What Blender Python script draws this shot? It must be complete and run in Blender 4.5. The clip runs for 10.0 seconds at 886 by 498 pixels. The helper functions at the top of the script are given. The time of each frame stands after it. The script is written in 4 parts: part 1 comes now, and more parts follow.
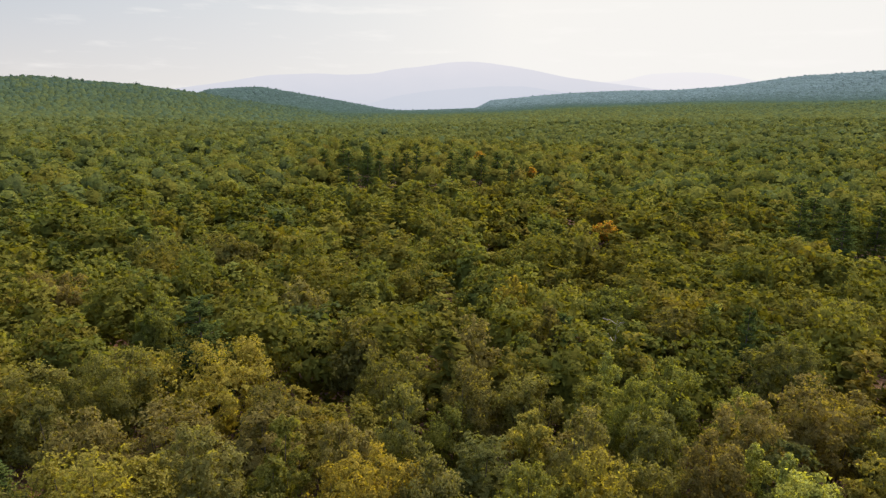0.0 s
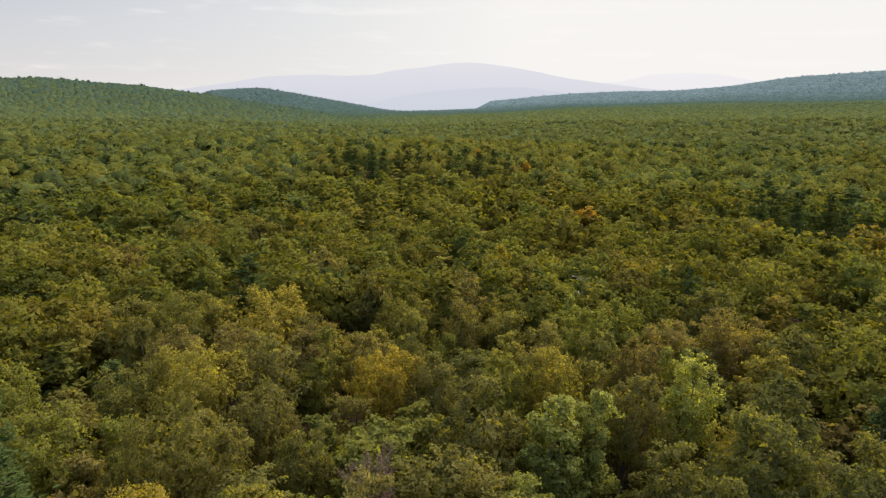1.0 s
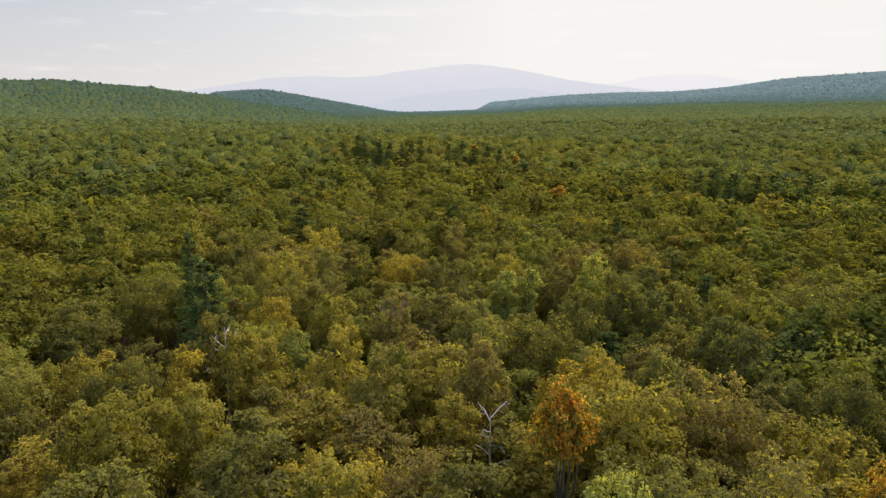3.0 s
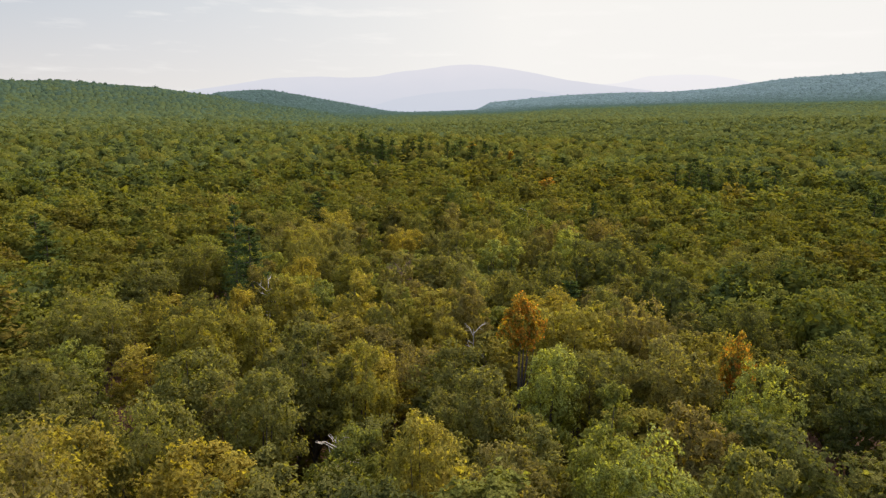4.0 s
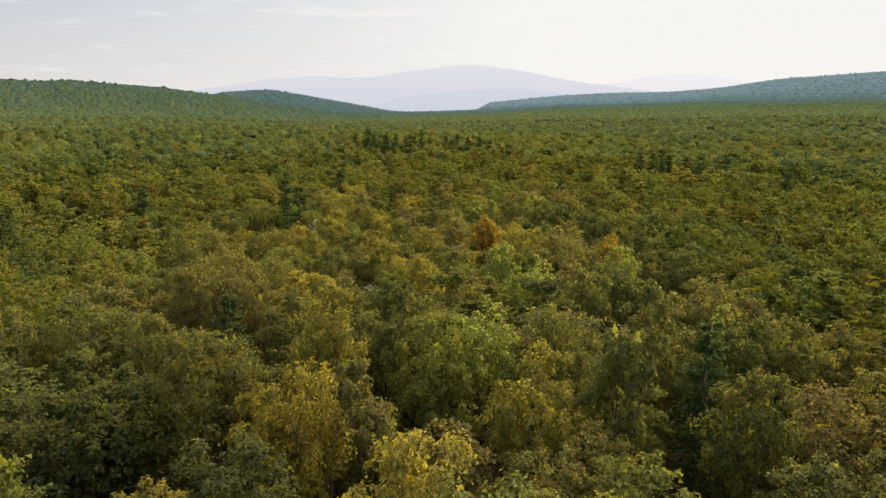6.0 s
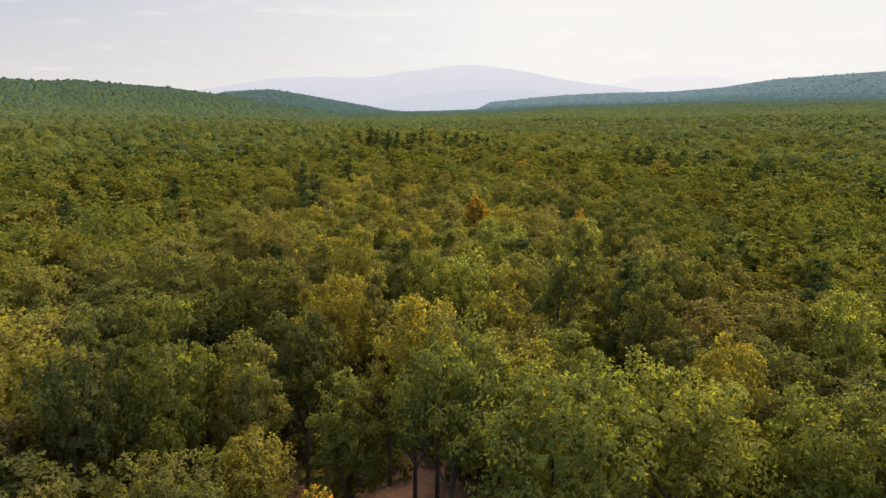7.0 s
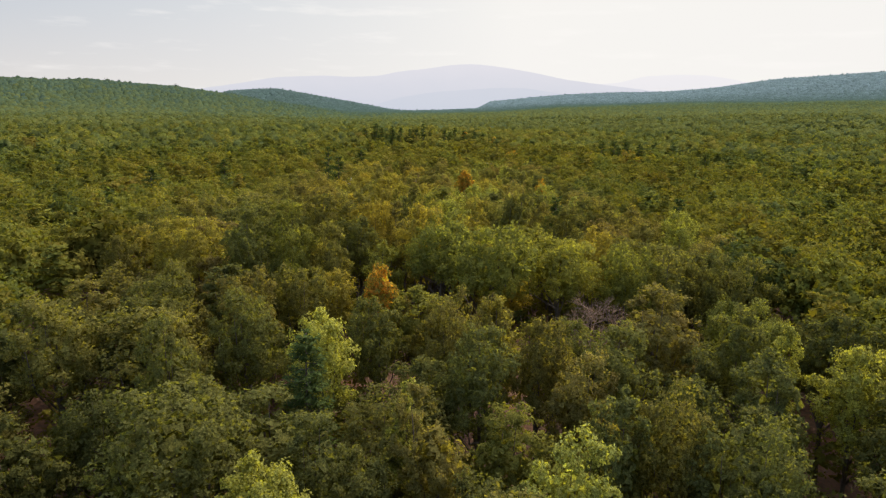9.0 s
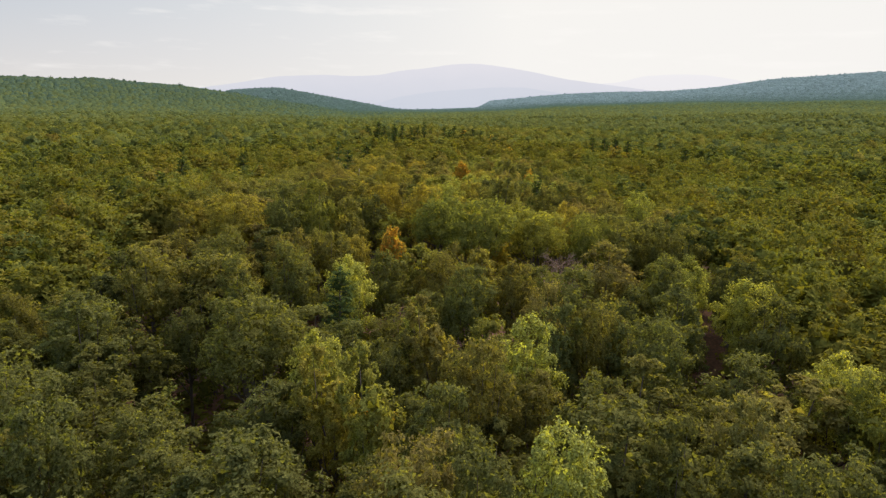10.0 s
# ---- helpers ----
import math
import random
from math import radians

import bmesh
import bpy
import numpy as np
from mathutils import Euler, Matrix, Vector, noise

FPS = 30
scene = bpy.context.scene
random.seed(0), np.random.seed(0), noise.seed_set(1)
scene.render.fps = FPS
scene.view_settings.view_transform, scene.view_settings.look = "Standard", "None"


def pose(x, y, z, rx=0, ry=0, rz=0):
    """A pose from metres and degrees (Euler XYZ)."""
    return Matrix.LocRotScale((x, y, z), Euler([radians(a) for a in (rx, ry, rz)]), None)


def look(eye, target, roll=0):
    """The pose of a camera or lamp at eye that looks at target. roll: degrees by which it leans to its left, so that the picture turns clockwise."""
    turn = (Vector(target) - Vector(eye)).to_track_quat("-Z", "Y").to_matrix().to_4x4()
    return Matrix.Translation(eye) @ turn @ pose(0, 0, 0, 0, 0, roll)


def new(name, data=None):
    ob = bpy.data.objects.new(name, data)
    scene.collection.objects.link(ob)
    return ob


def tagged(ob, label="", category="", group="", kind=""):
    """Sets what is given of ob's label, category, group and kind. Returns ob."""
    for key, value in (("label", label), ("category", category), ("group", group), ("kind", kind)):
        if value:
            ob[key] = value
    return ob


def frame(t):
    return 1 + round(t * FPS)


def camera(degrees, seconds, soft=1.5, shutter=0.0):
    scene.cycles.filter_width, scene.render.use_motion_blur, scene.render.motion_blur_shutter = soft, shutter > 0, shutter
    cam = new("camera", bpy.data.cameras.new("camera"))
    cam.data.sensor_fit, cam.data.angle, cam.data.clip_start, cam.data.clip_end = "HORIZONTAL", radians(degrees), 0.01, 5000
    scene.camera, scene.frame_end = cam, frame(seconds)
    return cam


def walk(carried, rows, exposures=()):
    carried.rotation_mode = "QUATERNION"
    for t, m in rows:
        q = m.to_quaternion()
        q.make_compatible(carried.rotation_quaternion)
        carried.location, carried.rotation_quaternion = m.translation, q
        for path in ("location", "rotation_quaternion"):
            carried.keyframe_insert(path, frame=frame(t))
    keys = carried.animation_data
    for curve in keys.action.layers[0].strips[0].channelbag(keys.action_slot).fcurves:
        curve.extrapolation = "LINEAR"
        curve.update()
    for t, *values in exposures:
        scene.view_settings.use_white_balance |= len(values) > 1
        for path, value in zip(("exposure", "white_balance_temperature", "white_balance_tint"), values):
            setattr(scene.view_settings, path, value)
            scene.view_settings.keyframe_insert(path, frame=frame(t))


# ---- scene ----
cam = camera(70.0, 10.0, soft=1.35)
EXPOSURE = 1.96
# seconds, eye, pitch, heading, roll
PATH = [
    (0.0, (-2.03, -0.50, 42.65), -12.66, -0.35, 1.24),
    (1.0, (-1.83, -18.29, 42.21), -12.59, -0.30, 1.18),
    (2.0, (-1.49, -36.01, 41.70), -12.53, -0.26, 1.14),
    (3.0, (-1.04, -53.65, 41.13), -12.48, -0.22, 1.11),
    (4.0, (-0.50, -71.27, 40.51), -12.45, -0.19, 1.10),
    (5.0, (0.09, -88.91, 39.89), -12.44, -0.16, 1.10),
    (6.0, (0.71, -106.62, 39.28), -12.44, -0.13, 1.12),
    (7.0, (1.30, -124.45, 38.72), -12.45, -0.10, 1.16),
    (8.0, (1.84, -142.41, 38.23), -12.48, -0.08, 1.21),
    (9.0, (2.31, -160.58, 37.83), -12.52, -0.06, 1.28),
    (10.0, (2.67, -178.96, 37.55), -12.58, -0.04, 1.36),
]


def aim(eye, pitch, heading, roll):
    p, h = radians(pitch), radians(heading)
    return look(eye, Vector(eye) + Vector((-math.sin(h) * math.cos(p), math.cos(h) * math.cos(p), math.sin(p))), roll)


walk(cam, [(t, aim(eye, pitch, heading, roll)) for t, eye, pitch, heading, roll in PATH], [(0.0, EXPOSURE), (10.0, EXPOSURE)])

# ---- light ----
SUN_EL, SUN_AZ = 58.0, 42.0  # azimuth clockwise from +y

world = bpy.data.worlds.new("sky")
scene.world = world
world.use_nodes = True
wt = world.node_tree
wt.nodes.clear()
sky = wt.nodes.new("ShaderNodeTexSky")
sky.sky_type, sky.sun_disc = "NISHITA", False
sky.sun_elevation, sky.sun_rotation = radians(SUN_EL), radians(SUN_AZ)
sky.altitude, sky.air_density, sky.dust_density, sky.ozone_density = 200, 0.9, 3.0, 1.0
bg = wt.nodes.new("ShaderNodeBackground")
bg.inputs["Strength"].default_value = 0.15
wt.links.new(sky.outputs[0], bg.inputs[0])


def wnode(kind, **inputs):
    n = wt.nodes.new(kind)
    for key, value in inputs.items():
        key = key.replace("_", " ")
        if hasattr(value, "is_linked"):
            wt.links.new(value, n.inputs[key])
        else:
            n.inputs[key].default_value = value
    return n


# bright hazy air low over the land, whiter toward the sun, with faint streaks of cloud
toward = wnode("ShaderNodeTexCoord").outputs["Generated"]
parts_of = wnode("ShaderNodeSeparateXYZ", Vector=toward)
low = wnode("ShaderNodeMapRange", Value=parts_of.outputs["Z"], From_Min=0.17, From_Max=0.32, To_Min=1.0, To_Max=0.0).outputs[0]
side = wnode("ShaderNodeMapRange", Value=parts_of.outputs["X"], From_Min=-0.60, From_Max=0.10).outputs[0]
high = wnode("ShaderNodeMapRange", Value=parts_of.outputs["Z"], From_Min=0.03, From_Max=0.17).outputs[0]
left_air = wnode("ShaderNodeMixRGB", Fac=high, Color1=(0.365, 0.355, 0.35, 1), Color2=(0.255, 0.29, 0.335, 1)).outputs[0]
air = wnode("ShaderNodeMixRGB", Fac=side, Color1=left_air, Color2=(0.465, 0.455, 0.44, 1)).outputs[0]
streak = wnode("ShaderNodeMapping", Vector=toward, Scale=(5.0, 5.0, 34.0)).outputs[0]
puffs = wnode("ShaderNodeTexNoise", Vector=streak, Scale=1.6, Detail=5.0, Roughness=0.55).outputs["Fac"]
veil = wnode("ShaderNodeMapRange", Value=puffs, From_Min=0.56, From_Max=0.78, To_Min=0.0, To_Max=0.55).outputs[0]
clouded = wnode("ShaderNodeMixRGB", Fac=veil, Color1=air, Color2=(0.50, 0.485, 0.47, 1)).outputs[0]
haze = wnode("ShaderNodeBackground", Color=clouded, Strength=2 * 0.5 ** EXPOSURE)
both = wnode("ShaderNodeMixShader", Fac=low)
wt.links.new(bg.outputs[0], both.inputs[1])
wt.links.new(haze.outputs[0], both.inputs[2])
wout = wt.nodes.new("ShaderNodeOutputWorld")
wt.links.new(both.outputs[0], wout.inputs[0])

sun_data = bpy.data.lights.new("sun", "SUN")
sun_data.energy, sun_data.angle, sun_data.color = 0.62, radians(13.0), (1.0, 0.89, 0.64)
sun = new("sun", sun_data)
_e, _a = radians(SUN_EL), radians(SUN_AZ)
sun.matrix_world = look((60, 120, 300), Vector((60, 120, 300)) - Vector((math.sin(_a) * math.cos(_e), math.cos(_a) * math.cos(_e), math.sin(_e))))


# ---- materials ----
def nodes_of(name):
    m = bpy.data.materials.new(name)
    m.use_nodes = True
    m.node_tree.nodes.clear()
    return m, m.node_tree


def ramp_node(nt, stops, interp="LINEAR"):
    r = nt.nodes.new("ShaderNodeValToRGB")
    r.color_ramp.interpolation = interp
    while len(r.color_ramp.elements) < len(stops):
        r.color_ramp.elements.new(0.5)
    for e, (p, c) in zip(r.color_ramp.elements, stops):
        e.position, e.color = p, (*c, 1)
    return r


def math_node(nt, op, a, b=None, c=None):
    n = nt.nodes.new("ShaderNodeMath")
    n.operation = op
    for i, v in enumerate((a, b, c)):
        if v is None:
            continue
        if isinstance(v, (int, float)):
            n.inputs[i].default_value = v
        else:
            nt.links.new(v, n.inputs[i])
    return n.outputs[0]


def leaf_material(name, stops, by_tree=False, through_light=0.56, spread=0.3, pale=0.0, grain=9.0, uneven=1.0, bump=0.0, vary=0.34, hue=None):
    """Foliage: hue by tree and by leaf, with mottling, half translucent."""
    m, nt = nodes_of(name)
    geo = nt.nodes.new("ShaderNodeNewGeometry")
    if by_tree:
        at = nt.nodes.new("ShaderNodeAttribute")
        at.attribute_name = "tint"
        tree = at.outputs["Fac"]
    elif hue is not None:
        fixed = nt.nodes.new("ShaderNodeValue")
        fixed.outputs[0].default_value = hue
        tree = fixed.outputs[0]
    else:
        tree = nt.nodes.new("ShaderNodeObjectInfo").outputs["Random"]
    tex = nt.nodes.new("ShaderNodeTexNoise")
    tex.inputs["Scale"].default_value = 0.55
    tex.inputs["Detail"].default_value = 3
    nt.links.new(geo.outputs["Position"], tex.inputs["Vector"])
    leaf = geo.outputs["Random Per Island"]
    a = math_node(nt, "MULTIPLY_ADD", math_node(nt, "SUBTRACT", leaf, 0.5), spread, tree)
    b = math_node(nt, "MULTIPLY_ADD", math_node(nt, "SUBTRACT", tex.outputs["Fac"], 0.5), 0.7, a)
    col = ramp_node(nt, stops)
    nt.links.new(b, col.inputs["Fac"])
    # single leaves lighter or darker
    hsv = nt.nodes.new("ShaderNodeHueSaturation")
    frac = math_node(nt, "FRACT", math_node(nt, "MULTIPLY", leaf, 17.31))
    own = math_node(nt, "MULTIPLY_ADD", math_node(nt, "FRACT", math_node(nt, "MULTIPLY", tree, 37.7)), vary, 1.0 - vary / 2)
    fine = nt.nodes.new("ShaderNodeTexNoise")  # the single leaves of a spray
    fine.inputs["Scale"].default_value, fine.inputs["Detail"].default_value = grain, 2
    nt.links.new(geo.outputs["Position"], fine.inputs["Vector"])
    speck = math_node(nt, "MAXIMUM", math_node(nt, "MULTIPLY_ADD", math_node(nt, "SUBTRACT", fine.outputs["Fac"], 0.5), 3.2 * uneven, 1.0), 0.35)
    nt.links.new(math_node(nt, "MULTIPLY", math_node(nt, "MULTIPLY", math_node(nt, "MULTIPLY_ADD", frac, 0.5 * uneven, 1.0 - 0.25 * uneven), own), speck), hsv.inputs["Value"])
    turned = nt.nodes.new("ShaderNodeMixRGB")  # here and there a leaf is pale, a glint painted into the colour
    turned.inputs["Color2"].default_value = (0.21, 0.20, 0.04, 1)
    nt.links.new(math_node(nt, "GREATER_THAN", math_node(nt, "FRACT", math_node(nt, "MULTIPLY", leaf, 53.9)), 1.0 - pale), turned.inputs["Fac"])
    nt.links.new(col.outputs["Color"], turned.inputs["Color1"])
    nt.links.new(turned.outputs["Color"], hsv.inputs["Color"])
    p = nt.nodes.new("ShaderNodeBsdfDiffuse")
    nt.links.new(hsv.outputs["Color"], p.inputs["Color"])
    tr = nt.nodes.new("ShaderNodeBsdfTranslucent")
    if bump:  # sprays too small to be built at that distance
        bp = nt.nodes.new("ShaderNodeBump")
        bp.inputs["Strength"].default_value, bp.inputs["Distance"].default_value = bump, 0.6
        nt.links.new(fine.outputs["Fac"], bp.inputs["Height"])
        nt.links.new(bp.outputs[0], p.inputs["Normal"])
    lit = nt.nodes.new("ShaderNodeMixRGB")
    lit.blend_type, lit.inputs["Fac"].default_value = "MULTIPLY", 1.0
    lit.inputs["Color2"].default_value = (1.5, 1.45, 0.5, 1)
    nt.links.new(hsv.outputs["Color"], lit.inputs["Color1"])
    nt.links.new(lit.outputs["Color"], tr.inputs["Color"])
    mix = nt.nodes.new("ShaderNodeMixShader")
    mix.inputs["Fac"].default_value = through_light
    nt.links.new(p.outputs[0], mix.inputs[1])
    nt.links.new(tr.outputs[0], mix.inputs[2])
    out = nt.nodes.new("ShaderNodeOutputMaterial")
    nt.links.new(mix.outputs[0], out.inputs["Surface"])
    return m


def surface_material(name, stops, scale, rough=0.85, bump=0.3, detail=6.0, stretch=(1, 1, 1)):
    m, nt = nodes_of(name)
    geo = nt.nodes.new("ShaderNodeNewGeometry")
    mp = nt.nodes.new("ShaderNodeMapping")
    mp.inputs["Scale"].default_value = stretch
    nt.links.new(geo.outputs["Position"], mp.inputs["Vector"])
    fine, broad = nt.nodes.new("ShaderNodeTexNoise"), nt.nodes.new("ShaderNodeTexNoise")
    for n, s in ((fine, scale), (broad, scale * 0.11)):
        n.inputs["Scale"].default_value, n.inputs["Detail"].default_value = s, detail
        nt.links.new(mp.outputs[0], n.inputs["Vector"])
    mixed = math_node(nt, "MULTIPLY_ADD", broad.outputs["Fac"], 0.5, math_node(nt, "MULTIPLY", fine.outputs["Fac"], 0.5))
    col = ramp_node(nt, stops)
    nt.links.new(mixed, col.inputs["Fac"])
    p = nt.nodes.new("ShaderNodeBsdfPrincipled")
    p.inputs["Roughness"].default_value = rough
    nt.links.new(col.outputs["Color"], p.inputs["Base Color"])
    bp = nt.nodes.new("ShaderNodeBump")
    bp.inputs["Strength"].default_value, bp.inputs["Distance"].default_value = bump, 0.05
    nt.links.new(fine.outputs["Fac"], bp.inputs["Height"])
    nt.links.new(bp.outputs[0], p.inputs["Normal"])
    out = nt.nodes.new("ShaderNodeOutputMaterial")
    nt.links.new(p.outputs[0], out.inputs["Surface"])
    return m


def haze_glow_material(name, low, high):
    """Distance: hills so far off that only lit air is seen; that haze is painted as emission."""
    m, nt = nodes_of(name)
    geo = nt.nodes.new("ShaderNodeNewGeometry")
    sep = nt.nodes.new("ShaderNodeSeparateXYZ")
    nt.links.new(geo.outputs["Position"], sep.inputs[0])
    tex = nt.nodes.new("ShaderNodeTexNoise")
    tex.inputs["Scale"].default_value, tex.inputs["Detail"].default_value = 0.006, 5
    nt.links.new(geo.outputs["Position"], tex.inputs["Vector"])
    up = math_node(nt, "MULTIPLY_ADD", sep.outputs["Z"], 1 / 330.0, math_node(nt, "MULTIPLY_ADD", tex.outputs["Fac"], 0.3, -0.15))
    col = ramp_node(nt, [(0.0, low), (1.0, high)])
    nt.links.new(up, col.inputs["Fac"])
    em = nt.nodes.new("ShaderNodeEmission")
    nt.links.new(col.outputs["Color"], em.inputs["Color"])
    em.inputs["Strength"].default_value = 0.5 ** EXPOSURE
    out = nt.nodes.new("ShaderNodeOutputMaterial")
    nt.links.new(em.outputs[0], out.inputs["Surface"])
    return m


LEAF = {
    "olive": leaf_material("olive_foliage", [(0.0, (0.144, 0.117, 0.031)), (0.5, (0.136, 0.121, 0.031)), (1.0, (0.126, 0.119, 0.034))], uneven=0.85),
    "green": leaf_material("green_foliage", [(0.0, (0.166, 0.153, 0.032)), (0.5, (0.152, 0.149, 0.032)), (1.0, (0.136, 0.139, 0.035))], uneven=0.85),
    "deep": leaf_material("deep_green_foliage", [(0.0, (0.108, 0.102, 0.028)), (0.5, (0.102, 0.099, 0.028)), (1.0, (0.093, 0.094, 0.029))], uneven=0.85),
    "yellow": leaf_material("yellow_green_foliage", [(0.0, (0.228, 0.168, 0.027)), (0.5, (0.208, 0.168, 0.033)), (1.0, (0.191, 0.164, 0.033))], uneven=0.85),
    "brown": leaf_material("bronze_foliage", [(0.0, (0.166, 0.126, 0.038)), (0.5, (0.157, 0.129, 0.038)), (1.0, (0.147, 0.132, 0.038))], uneven=0.85),
    "silver": leaf_material("pale_green_foliage", [(0.0, (0.268, 0.250, 0.050)), (0.5, (0.251, 0.245, 0.056)), (1.0, (0.229, 0.233, 0.062))], pale=0.25),
    "orange": leaf_material("orange_foliage", [(0.0, (0.390, 0.120, 0.020)), (0.3, (0.390, 0.190, 0.024)), (0.55, (0.260, 0.185, 0.026)), (0.85, (0.140, 0.138, 0.032)), (1.0, (0.120, 0.122, 0.030))], spread=0.8, hue=0.5),
    "pine": leaf_material("pine_needles", [(0.0, (0.075, 0.090, 0.022)), (0.5, (0.066, 0.084, 0.022)), (1.0, (0.058, 0.077, 0.022))], through_light=0.35, uneven=0.7),
}
# far trees: the ramp runs from bronze over olive and green to the hills' dark blue-green, haze painted into the colour
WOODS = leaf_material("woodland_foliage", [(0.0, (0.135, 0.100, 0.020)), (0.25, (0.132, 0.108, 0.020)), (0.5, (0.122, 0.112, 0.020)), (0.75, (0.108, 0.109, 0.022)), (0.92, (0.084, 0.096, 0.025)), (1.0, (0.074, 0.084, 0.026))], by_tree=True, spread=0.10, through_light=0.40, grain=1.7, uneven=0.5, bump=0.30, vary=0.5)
# with distance this foliage takes on painted haze, palest on the farthest hills
HAZED_WOODS = leaf_material("far_woodland_hazed_foliage", [(0.0, (0.108, 0.110, 0.026)), (0.3, (0.074, 0.095, 0.038)), (0.55, (0.052, 0.082, 0.058)), (0.8, (0.074, 0.106, 0.094)), (1.0, (0.138, 0.184, 0.182))], by_tree=True, spread=0.06, through_light=0.34, grain=0.5, uneven=0.3, bump=0.12, vary=0.24)
BARK = surface_material("bark", [(0.25, (0.035, 0.023, 0.012)), (0.7, (0.105, 0.074, 0.042))], 6.0, bump=0.6, stretch=(1, 1, 0.25))
DEADWOOD = surface_material("weathered_deadwood", [(0.25, (0.130, 0.074, 0.040)), (0.7, (0.255, 0.155, 0.085))], 5.0, bump=0.4, stretch=(1, 1, 0.3))
PALEWOOD = surface_material("bleached_deadwood", [(0.25, (0.20, 0.16, 0.11)), (0.7, (0.38, 0.32, 0.24))], 5.0, bump=0.4, stretch=(1, 1, 0.3))
LITTER = surface_material("leaf_litter", [(0.3, (0.050, 0.026, 0.012)), (0.5, (0.115, 0.052, 0.022)), (0.74, (0.270, 0.115, 0.045))], 2.4, bump=0.8)
# haze colours that glow, from the foot of each range to its crest
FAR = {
    "near": haze_glow_material("ridge_haze_glow", (0.62, 0.655, 0.74), (0.69, 0.70, 0.77)),
    "high": haze_glow_material("mountain_haze_glow", (0.64, 0.665, 0.745), (0.765, 0.755, 0.81)),
    "faint": haze_glow_material("faint_mountain_haze_glow", (0.82, 0.81, 0.85), (0.88, 0.86, 0.88)),
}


# ---- mesh helpers ----
def mesh_from(name, verts, quads=None, tris=None, tint=None, normals=None):
    """A mesh from arrays of vertices and faces; tint: one value a vertex; normals: smooth shading by these."""
    me = bpy.data.meshes.new(name)
    quads = np.zeros((0, 4), int) if quads is None else np.asarray(quads)
    tris = np.zeros((0, 3), int) if tris is None else np.asarray(tris)
    me.vertices.add(len(verts))
    me.vertices.foreach_set("co", np.asarray(verts, np.float32).ravel())
    loops = np.concatenate((quads.ravel(), tris.ravel())).astype(np.int32)
    me.loops.add(len(loops))
    me.loops.foreach_set("vertex_index", loops)
    me.polygons.add(len(quads) + len(tris))
    starts = np.concatenate((np.arange(len(quads)) * 4, 4 * len(quads) + np.arange(len(tris)) * 3)).astype(np.int32)
    me.polygons.foreach_set("loop_start", starts)
    if tint is not None:
        me.attributes.new("tint", "FLOAT", "POINT").data.foreach_set("value", np.asarray(tint, np.float32))
    me.update(calc_edges=True)
    if normals is not None:
        me.polygons.foreach_set("use_smooth", np.ones(len(me.polygons), bool))
        me.normals_split_custom_set_from_vertices(np.asarray(normals, np.float32))
    return me


def part(name, mesh, material, parent, label=""):
    ob = new(name, mesh)
    if not mesh.materials:
        mesh.materials.append(material)
    ob.material_slots[0].link = "OBJECT"
    ob.material_slots[0].material = material
    ob.parent = parent
    return tagged(ob, label)


def unit(v):
    return v / np.maximum(np.linalg.norm(v, axis=-1, keepdims=True), 1e-9)


def join(pieces):
    """Joins (verts, quads, tris) pieces into one."""
    vs, qs, ts, n = [], [], [], 0
    for v, q, t in pieces:
        vs.append(v)
        if q is not None and len(q):
            qs.append(np.asarray(q) + n)
        if t is not None and len(t):
            ts.append(np.asarray(t) + n)
        n += len(v)
    return np.concatenate(vs), (np.concatenate(qs) if qs else None), (np.concatenate(ts) if ts else None)


def cards(rng, at, facing, size, slim=0.62, triangles=False, along=None):
    """Leaf sprays: pointed kites (or triangles), each bent a little, at the points, turned to facing."""
    n = len(at)
    nrm = unit(facing)
    a = rng.normal(size=(n, 3)) if along is None else along + 0.25 * rng.normal(size=(n, 3))
    u = unit(a - nrm * np.sum(a * nrm, 1, keepdims=True))
    w = np.cross(nrm, u)
    s = (size * rng.uniform(0.65, 1.35, n))[:, None]
    sag = nrm * s * rng.uniform(-0.1, 0.22, n)[:, None]
    if triangles:
        v = np.stack((at + u * s * 0.6 - sag, at - u * s * 0.4 + w * s * slim * 0.7, at - u * s * 0.4 - w * s * slim * 0.7), 1)
        return v.reshape(-1, 3), None, np.arange(3 * n).reshape(-1, 3)
    v = np.stack((at + u * s * 0.6 - sag, at + w * s * slim * 0.5, at - u * s * 0.45, at - w * s * slim * 0.5 - sag * 0.5), 1)
    return v.reshape(-1, 3), np.arange(4 * n).reshape(-1, 4), None


_g = (1 + 5 ** 0.5) / 2
ICO_V = unit(np.array([(-1, _g, 0), (1, _g, 0), (-1, -_g, 0), (1, -_g, 0), (0, -1, _g), (0, 1, _g), (0, -1, -_g), (0, 1, -_g), (_g, 0, -1), (_g, 0, 1), (-_g, 0, -1), (-_g, 0, 1)], float))
ICO_T = np.array([(0, 11, 5), (0, 5, 1), (0, 1, 7), (0, 7, 10), (0, 10, 11), (1, 5, 9), (5, 11, 4), (11, 10, 2), (10, 7, 6), (7, 1, 8), (3, 9, 4), (3, 4, 2), (3, 2, 6), (3, 6, 8), (3, 8, 9), (4, 9, 5), (2, 4, 11), (6, 2, 10), (8, 6, 7), (9, 8, 1)])


